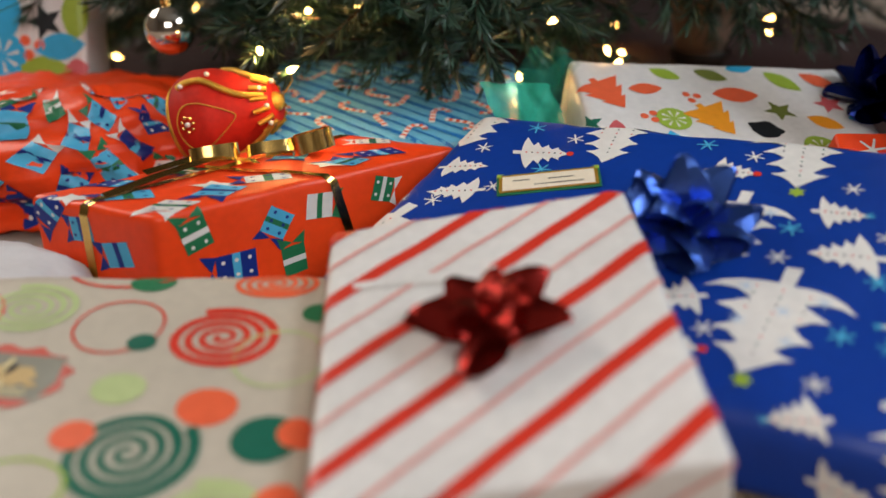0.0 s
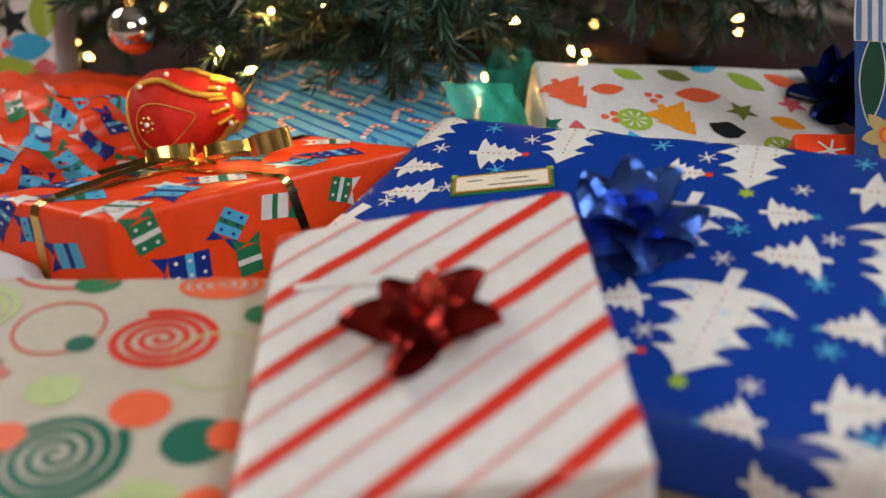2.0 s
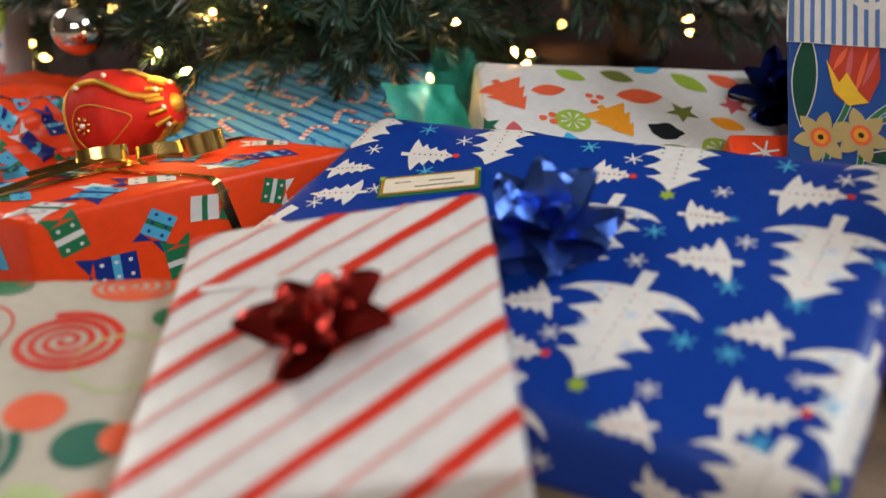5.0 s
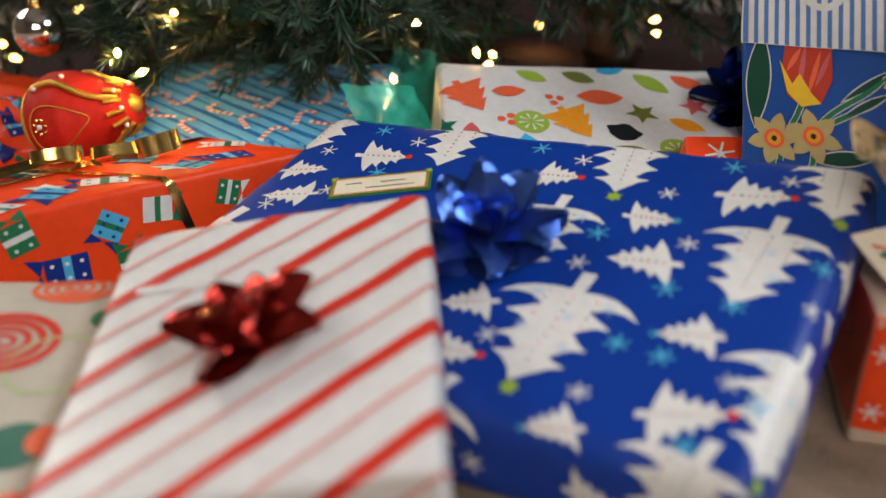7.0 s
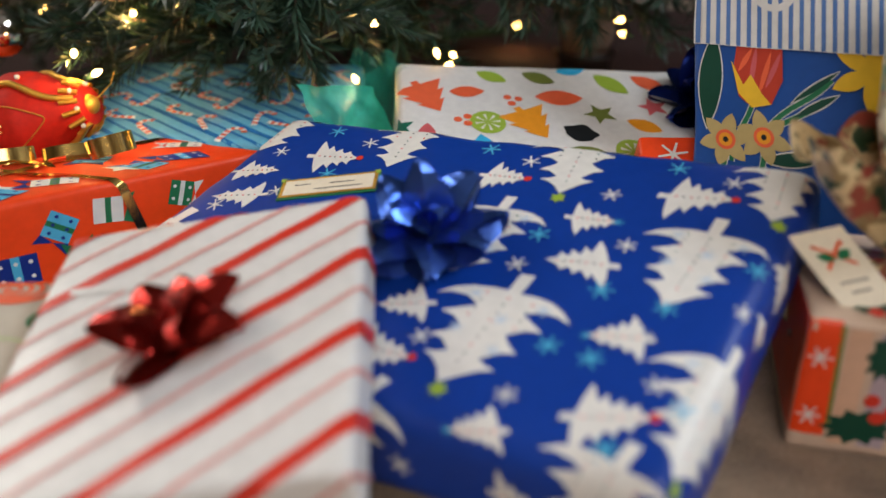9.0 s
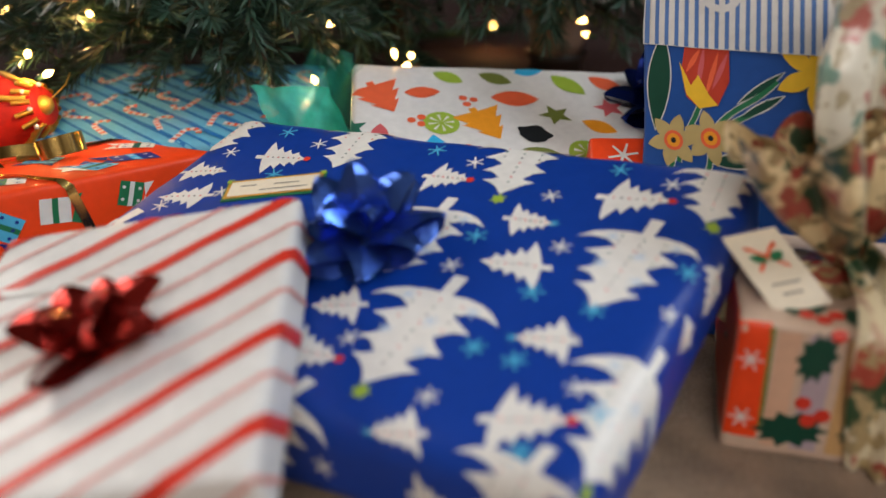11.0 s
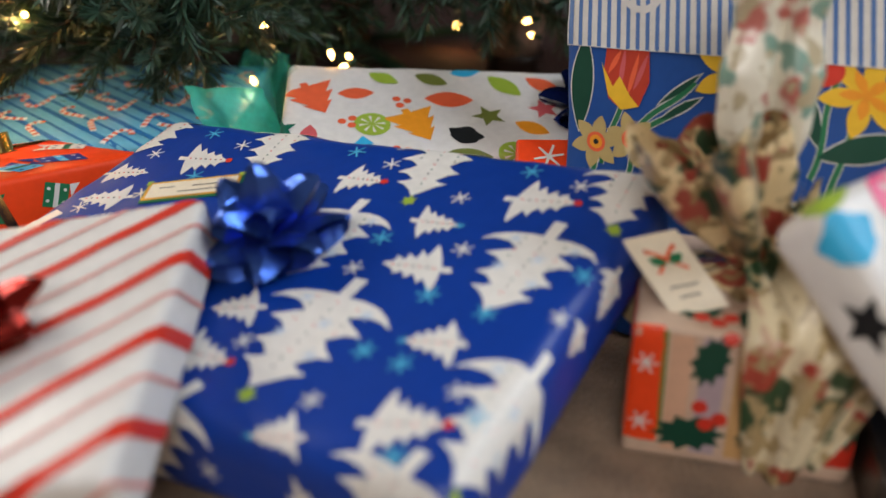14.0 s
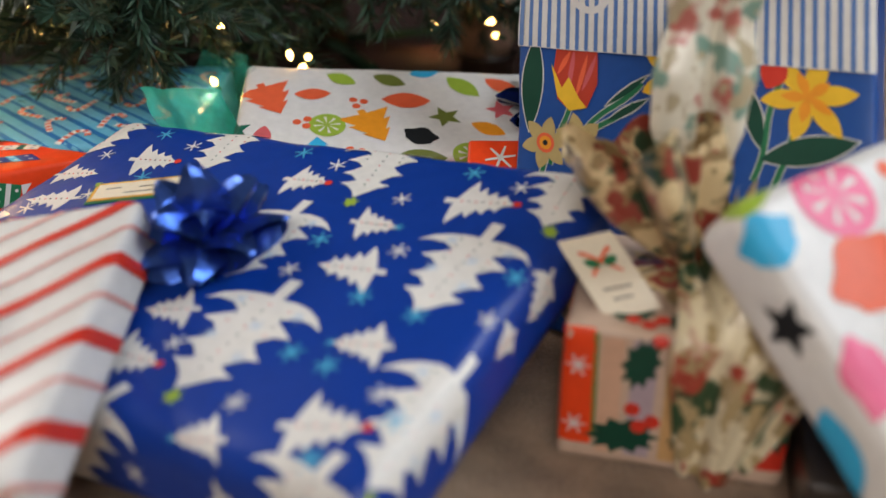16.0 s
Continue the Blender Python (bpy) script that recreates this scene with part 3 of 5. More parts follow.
edge = [(0.044 * (1 + 0.07 * math.sin(11 * a)) * math.cos(a), 0.027 * (1 + 0.09 * math.cos(11 * a)) * math.sin(a)) for a in (2 * math.pi * i / 66 for i in range(66))]
on = lambda u, v, lift=0.0: swirl.unroll(u - 0.042, v + 0.008, 0.0008 + lift)
imprint(pr.bm("scalloped_card", STICK_RED), edge, on)
imprint(pr.bm("grey_card", STICK_GREY), moved([(-0.036, -0.016), (0.030, -0.020), (0.038, -0.004), (0.036, 0.018), (-0.03, 0.021)], 0, 0, -0.05), lambda u, v: on(u, v, 0.0002))
imprint(pr.bm("tan_patch", STICK_TAN), moved([(-0.024, -0.006), (0.012, -0.009), (0.024, -0.001), (0.018, 0.008), (-0.02, 0.010)], 0, 0), lambda u, v: on(u, v, 0.0004))
for k in range(7):
    a, q = stick_rnd.uniform(0, 6.28), stick_rnd.uniform(0.006, 0.016)
    name, mat = (("pale_fleck", I_BUFF), ("dark_fleck", I_BLACK), ("tan_fleck", STICK_TAN))[k % 3]
    imprint(pr.bm(name, mat), moved(leaf(stick_rnd.uniform(0.008, 0.018), 0.0035), 1.6 * q * math.cos(a), q * math.sin(a), a), lambda u, v, k=k: on(u, v, 0.0006 + 0.0001 * k))
for y in (-0.012, -0.016):
    strip_at(pr.bm("writing_bar", I_BUFF), lambda u, v: on(u, v, 0.0005), (-0.01, y), (0.022, y), 0.0016)
pr.put(sticker_ob)

# the red box with printed presents and gold ribbon
redbox = Parcel((-0.1655, 0.728, 0.110), (0.81, 0.59, 0.0), (-0.93, 0.37, 0), (0.30, 0.13, 0.108), 0.007, crease=0.0018, seed=12, square=False)
red_box = parcel_thing("red_gift_box", redbox, RED, "red box printed with blue and green presents, tied with gold ribbon")
pr, on = Prints(), layer(redbox, 0.0003)
rnd = random.Random(21)
placed = 0
for u, v, s, a in ((-0.048, -0.095, 0.022, 2.55), (-0.006, -0.089, 0.021, 4.6), (-0.120, -0.088, 0.022, 0.25), (-0.172, 0.012, 0.019, 0.1), (-0.088, -0.126, 0.024, 1.57), (-0.034, -0.134, 0.020, 0.1), (-0.19, -0.022, 0.020, 0.2), (-0.160, 0.045, 0.022, 0.9), (0.060, -0.088, 0.021, 4.4), (-0.12, -0.045, 0.024, 1.9), (-0.115, 0.005, 0.024, 1.0), (-0.07, -0.035, 0.024, 2.0), (-0.09, 0.042, 0.022, 0.4), (-0.035, 0.04, 0.023, 1.9), (-0.02, -0.03, 0.023, 0.9), (0.055, -0.035, 0.023, 0.2), (0.05, 0.02, 0.022, 2.2), (0.095, -0.03, 0.023, 1.2), (0.085, 0.045, 0.022, 0.1), (0.13, 0.01, 0.022, 0.8)):
    picks = (4, 3, 2, 0, 1, 2) + tuple(range(5)) * 4
    gift_icon(pr, on, u, v, 1.12 * s, a, rnd, picks[placed])
    placed += 1
for u, v, s in ((-0.06, -0.02, 0.018), (0.04, -0.03, 0.016), (-0.14, 0.03, 0.015)):
    imprint(pr.bm("pale_burst", I_WHITE), moved(star(s, 5, 0.5), u, v, 0.7), lambda x, y: on(x, y, 0.00005))
pr.put(red_box)
ribbon = bmesh.new()
path_at(ribbon, layer(redbox, 0.0012), [(-0.22 + 0.01 * i, 0.006 + 0.0015 * max(0, i - 7)) for i in range(42)], 0.0085)
part("ribbon", ribbon, GOLD, red_box, "narrow gold ribbon")
ribbon = bmesh.new()
path_at(ribbon, layer(redbox, 0.0016), [(0.026 - 0.0025 * i, -0.14 + 0.01 * i) for i in range(21)], 0.0085)
part("ribbon", ribbon, GOLD, red_box, "narrow gold ribbon")


def ribbon_loop(owner, at, r, w, turn, lean, squash=0.7):
    """A curl of ribbon standing on its edge."""
    bm, rows = bmesh.new(), []
    m = Matrix.Translation(at) @ Matrix.Rotation(turn, 4, "Z") @ Matrix.Rotation(lean, 4, "X")
    for i in range(30):
        a = -1.9 + 5.6 * i / 29
        q = r * (1 + 0.05 * i / 29)
        rows.append([bm.verts.new(m @ Vector((q * math.cos(a), s * w / 2, q * squash * math.sin(a)))) for s in (-1, 1)])
    for p, q in zip(rows, rows[1:]):
        bm.faces.new((p[0], p[1], q[1], q[0]))
    part("ribbon_loop", bm, GOLD, owner)


ribbon_loop(red_box, (-0.122, 0.762, 0.126), 0.021, 0.018, 0.9, 1.25, 0.85)
ribbon_loop(red_box, (-0.155, 0.755, 0.120), 0.026, 0.011, 0.35, 1.0, 0.5)
ribbon_loop(red_box, (-0.208, 0.740, 0.121), 0.022, 0.014, 0.5, 1.2, 0.6)
for pts in (((-0.175, 0.742, 0.112), (-0.20, 0.73, 0.122), (-0.245, 0.69, 0.117), (-0.28, 0.655, 0.112)), ((-0.17, 0.742, 0.112), (-0.22, 0.74, 0.118), (-0.26, 0.70, 0.116))):
    bm, rows = bmesh.new(), []
    for i in range(13):
        f = i / 12 * (len(pts) - 1)
        k = min(int(f), len(pts) - 2)
        p = Vector(pts[k]).lerp(Vector(pts[k + 1]), f - k)
        rows.append((bm.verts.new(p + Vector((0.003, -0.003, 0))), bm.verts.new(p + Vector((-0.003, 0.003, 0.002)))))
    for p, q in zip(rows, rows[1:]):
        bm.faces.new((p[0], p[1], q[1], q[0]))
    part("ribbon_end", bm, GOLD, red_box)

# the white box with coloured motifs at the back
whitebox = Parcel((0.289, 0.855, 0.137), (0.985, 0.08, -0.05), (0, 0.94, 0.33), (0.303, 0.150, 0.10), 0.008, crease=0.0014, seed=15)
white_box = parcel_thing("white_gift_box", whitebox, WHITE, "white box with colourful fir, leaf, star and citrus prints")
pr, on = Prints(), layer(whitebox, 0.0003)
for kind, u, v, s, a in (("red_fir", -0.121, 0.010, 0.058, 3.6), ("red_leaf", -0.079, 0.021, 0.034, 0.1), ("red_leaf", 0.016, 0.015, 0.046, 0.0), ("berries", -0.033, 0.008, 0.018, 0.3), ("lime", -0.062, -0.032, 0.036, 0.2), ("berries", -0.085, -0.029, 0.018, 1.0), ("orange_fir", -0.018, -0.030, 0.056, 3.6), ("olive_star", 0.055, -0.012, 0.036, 0.4), ("black_blob", 0.029, -0.045, 0.034, -0.4), ("blue_fir", -0.069, -0.070, 0.038, 0.1), ("green_leaf", 0.027, -0.080, 0.05, 0.1), ("lime", 0.077, -0.072, 0.036, 0.5), ("orange_leaf", 0.097, -0.030, 0.034, -0.5), ("rose_star", 0.113, 0.002, 0.034, 0.2), ("lime_leaf", 0.076, 0.042, 0.042, -0.8), ("green_leaf", -0.001, 0.050, 0.034, -0.4), ("lime_leaf", -0.051, 0.050, 0.032, -0.5), ("red_leaf", 0.118, 0.047, 0.038, -0.6), ("teal_star", -0.150, -0.042, 0.034, 0.2), ("rose_leaf", -0.123, -0.052, 0.030, 1.5), ("berries", -0.034, -0.074, 0.018, 0.3), ("blue_leaf", 0.036, 0.066, 0.03, 0.2), ("blue_leaf", 0.14, -0.02, 0.03, 0.2)):
    fruit(pr, on, kind, u, v, s, a)
pr.put(white_box)

# a red gift with a white snowflake between the white box and the bag
small_red = Parcel((0.430, 0.748, 0.122), (0.99, -0.04, 0.0), (0.0, 0.8, 0.55), (0.13, 0.04, 0.085), 0.004, seed=3)
small_red_ob = parcel_thing("small_red_gift", small_red, RED, "small red gift with a white snowflake print")
pr, on = Prints(), layer(small_red, 0.0003)
flake_at(pr.bm("white_snowflake", I_WHITE), on, -0.035, -0.002, 0.014, 0.2)
flake_at(pr.bm("white_snowflake", I_WHITE), on, 0.01, 0.0, 0.014, 0.6)
pr.put(small_red_ob)
bow("navy_star_bow", (0.455, 0.875, 0.122), (0, -0.3, 1), 0.066, ((0, 10, 0.9, 0.14), (-45, 8, 0.9, 0.14), (-95, 8, 0.9, 0.14), (-140, 10, 0.9, 0.14), (175, 12, 0.9, 0.14), (120, 14, 0.9, 0.14), (60, 14, 0.9, 0.14), (25, 42, 0.85, 0.24), (-60, 40, 0.8, 0.24), (-140, 45, 0.85, 0.24), (110, 50, 0.85, 0.24), (40, 80, 0.9, 0.26)), FOIL_NAVY, "shiny dark navy star bow on the white box", 0.30)

# the cyan box with candy canes
candy = Parcel((-0.06, 0.93, 0.124), (1, -0.05, 0), (0, 1, 0.15), (0.29, 0.22, 0.10), 0.008, crease=0.0016, seed=18)
candy_box = parcel_thing("candy_cane_gift_box", candy, CYAN, "light blue box with blue stripes and candy canes under the tree")
pr, on = Prints(), layer(candy, 0.0003)
STRIPE_BLUE = ink("mid_blue_print", (0.02, 0.17, 0.45))
for k in range(-17, 18):
    c = 0.020 * k
    pts = [(x, c - 0.75 * x) for x in (-0.144 + 0.012 * i for i in range(25)) if -0.18 < c - 0.75 * x < 0.11]
    if len(pts) > 1:
        path_at(pr.bm("blue_stripe", STRIPE_BLUE), lambda u, v: on(u, v, 0.0003), pts, 0.006 if k % 2 == 0 else 0.0035)
rnd = random.Random(8)
for k in range(24):
    u, v, a, s = -0.125 + 0.25 * ((k * 0.618034) % 1), -0.09 + 0.18 * k / 24, rnd.uniform(0, 6.28), 0.024
    cane = [(0, -s + s * i / 6) for i in range(6)] + [(0.35 * s - 0.35 * s * math.cos(t), 0.35 * s * math.sin(t)) for t in (0.5 * i for i in range(7))]
    cane = moved(cane, u, v, a)
    for i, (p, q) in enumerate(zip(cane, cane[1:])):
        strip_at(pr.bm("tiny_cane_red" if i % 2 else "tiny_cane_white", I_CORAL if i % 2 else I_WHITE), lambda x, y, k=k: on(x, y, 0.0006 + 0.00002 * k), p, q, 0.0062)
pr.put(candy_box)

# the floral gift bag with a striped top
bag = Parcel((0.53 + 0.0, 0.68, 0.19), (0.2, -0.137, 0.0), (0.03, 0.47, 0.88), (0.292, 0.42, 0.075), 0.004, crease=0.0016, seed=22, square=False)
bag_ob = parcel_thing("gift_bag", bag, BAG_BLUE, "blue gift bag with tulips and daffodils and a striped folded top", "gift bag", 0.012)
pr, on = Prints(), layer(bag, 0.0003)
BAND_BLUE = paper("stripe_blue_print", (0.10, 0.20, 0.46))
edge_v = lambda u: 0.029 + 0.05 * (u + 0.146)
imprint(pr.bm("striped_band", I_WHITE), [(-0.146, edge_v(-0.146)), (0.146, edge_v(0.146)), (0.146, 0.205), (-0.146, 0.205)], lambda u, v: on(u, v, 0.0012), 0.012)
k = -0.142
while k < 0.146:
    path_at(pr.bm("band_stripe", BAND_BLUE), lambda u, v: on(u, v, 0.0015), [(k, edge_v(k) + 0.0005 + (0.17 - 0.02) * i / 8) for i in range(9)], 0.0036)
    k += 0.0088
ring_at(pr.bm("white_scroll", WHITE), lambda u, v: on(u, v, 0.0018), -0.078, 0.082, 0.016, 0.006, 0.9)


LEAF_DARK = ink("dark_leaf_print", (0.006, 0.06, 0.035))
TAN = ink("tan_print", (0.50, 0.37, 0.15))
TULIP_RED = ink("tulip_red_print", (0.50, 0.045, 0.02))


def petals(name, mat, u, v, r, n, turn, wide=0.42, lift=0.0003):
    for i in range(n):
        a = turn + 2 * math.pi * i / n
        imprint(pr.bm(name, mat), moved(leaf(r, r * wide), u + r * 0.5 * math.cos(a), v + r * 0.5 * math.sin(a), a), lambda x, y, i=i: on(x, y, lift + 0.00003 * i))


def stem(pts, w, name="stem", mat=None, lift=0.0001):
    path_at(pr.bm(name, mat or I_GREEN), lambda u, v: on(u, v, lift), pts, w)


for s0, s1 in (((-0.092, -0.005), (-0.112, -0.07)), ((-0.117, -0.06), (-0.128, -0.11)), ((-0.084, -0.055), (-0.095, -0.11)), ((-0.03, 0.012), (-0.08, -0.035)), ((-0.036, -0.006), (-0.085, -0.045)), ((0.06, -0.05), (0.08, 0.03)), ((0.09, 0.0), (0.07, -0.08))):
    stem([(s0[0] + (s1[0] - s0[0]) * i / 8 + 0.002 * math.sin(i * 0.8), s0[1] + (s1[1] - s0[1]) * i / 8) for i in range(9)], 0.0054, "stem_outline", I_WHITE, 0.00005)
    stem([(s0[0] + (s1[0] - s0[0]) * i / 8 + 0.002 * math.sin(i * 0.8), s0[1] + (s1[1] - s0[1]) * i / 8) for i in range(9)], 0.0042)
for u, v, L, w, a in ((-0.131, -0.002, 0.085, 0.020, 1.5), (-0.043, 0.004, 0.048, 0.005, 0.7), (-0.042, -0.012, 0.042, 0.006, 0.6), (0.10, -0.020, 0.075, 0.020, 0.35), (0.02, -0.03, 0.06, 0.018, 2.0), (0.12, -0.06, 0.08, 0.022, 1.0), (0.06, 0.0, 0.05, 0.014, 1.8), (-0.06, -0.06, 0.05, 0.012, 0.2)):
    imprint(pr.bm("leaf_outline", I_WHITE), moved(leaf(L + 0.004, w + 0.0022), u, v, a), on)
    imprint(pr.bm("leaf", LEAF_DARK), moved(leaf(L, w), u, v, a), lambda x, y: on(x, y, 0.0002))
imprint(pr.bm("tulip", TULIP_RED), moved([(-0.018, 0.030), (0.020, 0.030), (0.021, 0.0), (0.012, -0.022), (-0.004, -0.027), (-0.016, -0.018), (-0.021, 0.004)], -0.090, 0.006), lambda x, y: on(x, y, 0.0004))
imprint(pr.bm("tulip_yellow", I_YELLOW), moved([(-0.023, 0.012), (-0.016, -0.016), (-0.004, -0.027), (0.012, -0.022), (0.004, -0.014), (-0.006, 0.002), (-0.012, -0.008)], -0.090, 0.006), lambda x, y: on(x, y, 0.0006))
imprint(pr.bm("tulip", I_RED), moved(leaf(0.03, 0.02), 0.075, 0.036, 1.2), lambda x, y: on(x, y, 0.0004))
for u, v, turn in ((-0.117, -0.052, 0.3), (-0.084, -0.045, 0.8)):
    petals("daffodil_petal", TAN, u, v, 0.024, 6, turn, 0.55)
    imprint(pr.bm("daffodil_cup", I_CORAL), moved(disc(0.0088, 14), u, v), lambda x, y: on(x, y, 0.0006))
    imprint(pr.bm("daffodil_heart", I_ORANGE), moved(disc(0.006, 12), u, v), lambda x, y: on(x, y, 0.0007))
    imprint(pr.bm("daffodil_eye", I_BLACK), moved(disc(0.0025, 9), u, v), lambda x, y: on(x, y, 0.0008))
petals("lily_petal", I_YELLOW, 0.100, 0.020, 0.036, 6, 0.2, 0.42)
petals("lily_petal", I_YELLOW, 0.002, 0.022, 0.036, 6, 0.5, 0.42)
for k, (dx, dy, L) in enumerate(((-0.004, 0.008, 0.040), (0.006, 0.004, 0.042), (0.013, 0.008, 0.036), (-0.011, 0.014, 0.026))):
    imprint(pr.bm("tulip_streak", I_CORAL if k % 2 else I_ROSE), moved(leaf(L, 0.0045), -0.090 + dx, 0.006 + dy, 1.45 - 0.12 * k), lambda x, y: on(x, y, 0.0005))
petals("lily_streak", I_ORANGE, 0.100, 0.020, 0.02, 5, 0.7, 0.4, 0.0006)
pr.put(bag_ob)

# the white box with large motifs close by
near = Parcel((0.487 + 0.856 * 0.152 + 0.425 * 0.12, 0.439 + 0.503 * 0.152 - 0.628 * 0.12, 0.198 + 0.122 * 0.152 - 0.652 * 0.12), (0.856, 0.503, 0.122), (-0.425, 0.628, 0.652), (0.26, 0.24, 0.05), 0.013, crease=0.0016, seed=27)
near_box = parcel_thing("leaning_gift_box", near, WHITE, "white box with large pink, coral and turquoise prints, leaning upright")
pr, on = Prints(), layer(near, 0.0003)
inv = lambda x, y, z: ((Vector((x, y, z)) - near.c).dot(near.e1), (Vector((x, y, z)) - near.c).dot(near.e2))
for kind, at, s, a in (("pink_citrus", (0.567, 0.469, 0.195), 0.055, 0.2), ("blue_blob", (0.520, 0.434, 0.183), 0.042, 0.1), ("orange_blob", (0.578, 0.434, 0.164), 0.058, 0.3), ("black_star", (0.521, 0.395, 0.151), 0.036, 0.4), ("pink_blob", (0.563, 0.384, 0.128), 0.044, 1.2), ("lime_leaf", (0.509, 0.455, 0.204), 0.05, 0.2), ("berries", (0.613, 0.49, 0.20), 0.024, 0.2), ("blue_leaf", (0.535, 0.345, 0.10), 0.05, 1.2), ("green_leaf", (0.6, 0.42, 0.14), 0.05, 0.4), ("orange_leaf", (0.59, 0.37, 0.10), 0.05, 0.9), ("lime", (0.62, 0.45, 0.16), 0.05, 0.4)):
    u, v = inv(*at)
    fruit(pr, on, kind, u, v, s, a)
pr.put(near_box)

# the white bag behind the red parcel
tallbag = Parcel((-0.562, 1.05, 0.165), (1, 0.05, 0), (0, 0.35, 0.93), (0.25, 0.36, 0.08), 0.006, crease=0.002, seed=31)
tall_ob = parcel_thing("white_gift_bag", tallbag, WHITE, "white gift bag with black star, leaf and citrus prints", "gift bag", 0.012)
pr, on = Prints(), layer(tallbag, 0.0003)
for kind, u, v, s, a in (("black_star", 0.076, 0.018, 0.036, 0.3), ("blue_leaf", 0.030, 0.028, 0.050, 1.5), ("blue_citrus", 0.022, -0.022, 0.045, 0.2), ("blue_leaf", 0.092, -0.012, 0.044, 0.1), ("berries", 0.058, -0.012, 0.022, 0.2), ("lime_leaf", 0.072, -0.042, 0.05, 0.0), ("rose_blob", 0.112, -0.04, 0.026, 0.1), ("lime_leaf", 0.115, 0.03, 0.05, 1.4), ("red_fir", -0.02, 0.0, 0.05, 0.2), ("orange_leaf", -0.03, 0.04, 0.04, 0.2), ("teal_star", -0.05, -0.03, 0.03, 0.2), ("lime", 0.05, 0.075, 0.04, 0.2)):
    fruit(pr, on, kind, u, v, s * 1.3, a)
pr.put(tall_ob)


# the soft red parcel, crumpled
class Lump:
    """A soft parcel: a flattened ball with folds. unroll takes u round it and v upwards, in metres."""

    def __init__(self, c, r, seed, fold=0.14, power=0.7):
        self.c, self.r, self.seed, self.fold, self.power = Vector(c), Vector(r), seed, fold, power

    def at(self, a, e, off=0.0):
        d = Vector((math.cos(e) * math.sin(a), -math.cos(e) * math.cos(a), math.sin(e)))
        s = Vector((self.seed, 1.7, 4.2))
        ridge = 1 - 2 * abs(noise.noise(d * 2.3 + s))
        k = 1 + self.fold * (0.6 * ridge + 0.5 * noise.noise(d * 5 + s) + 0.22 * (1 - 2 * abs(noise.noise(d * 9 + s))))
        p = Vector([math.copysign(abs(d[i]) ** self.power, d[i]) * self.r[i] * k for i in range(3)])
        return self.c + p + d * off

    def unroll(self, u, v, off=0.0):
        return self.at(u / self.r.x, v / self.r.z * 0.8, off)

    def body(self, n=90, m=45):
        bm = bmesh.new()
        rows = [[bm.verts.new(self.at(2 * math.pi * i / n, -1.5 + 3.0 * j / m)) for i in range(n)] for j in range(m + 1)]
        for p, q in zip(rows, rows[1:]):
            for i in range(n):
                bm.faces.new((p[i], p[(i + 1) % n], q[(i + 1) % n], q[i]))
        bm.faces.new(rows[-1])
        return bm


soft = Lump((-0.43, 0.945, 0.055), (0.205, 0.12, 0.072), 3.3, 0.24, 0.85)
soft_ob = thing("soft_red_parcel", (-0.435, 0.915, 0), "crumpled soft parcel in red paper printed with presents", "gift")
part("wrapped_body", soft.body(), RED, soft_ob)
pr = Prints()
rnd = random.Random(5)
for i in range(34):
    u, v = -0.2 + 0.42 * ((i * 0.618) % 1), -0.04 + 0.15 * (i / 34)
    gift_icon(pr, lambda x, y, lift=0.0: soft.unroll(x, y, 0.0022 + lift * 3), u, v, 0.025, rnd.uniform(-0.6, 0.9), rnd)
pr.put(soft_ob)

# white tissue in front of the soft parcel
tissue = Lump((-0.390, 0.60, 0.032), (0.105, 0.06, 0.052), 8.1, 0.10, 0.8)
tissue_ob = thing("white_tissue", (-0.385, 0.60, 0), "crumpled sheet of white tissue paper on the carpet", "tissue paper")
part("crumpled_sheet", tissue.body(64, 30), shader("tissue_paper", (0.62, 0.59, 0.59), 0.6, 0, 0.04, 40, 0.2, 120), tissue_ob)

# a dark support box added in the gap under the raised side of the blue one
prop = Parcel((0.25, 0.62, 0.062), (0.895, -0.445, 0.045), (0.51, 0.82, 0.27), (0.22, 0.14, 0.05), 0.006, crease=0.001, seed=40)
parcel_thing("added_dark_box", prop, shader("dark_filler_paper", (0.03, 0.022, 0.018), 0.4, 0, 0.3, 30, 0.05, 60, 0.3), "dark brown box added under the raised blue box")
# added dark box: stands in for the shade on the carpet under the leaning box
shade_box = Parcel((0.612, 0.452, 0.042), (0.968, -0.249, 0), (0.249, 0.968, 0), (0.085, 0.12, 0.042), 0.004, crease=0.001, seed=41)
parcel_thing("added_dark_box", shade_box, bpy.data.materials["dark_filler_paper"], "small dark box standing in for shade under the leaning box")


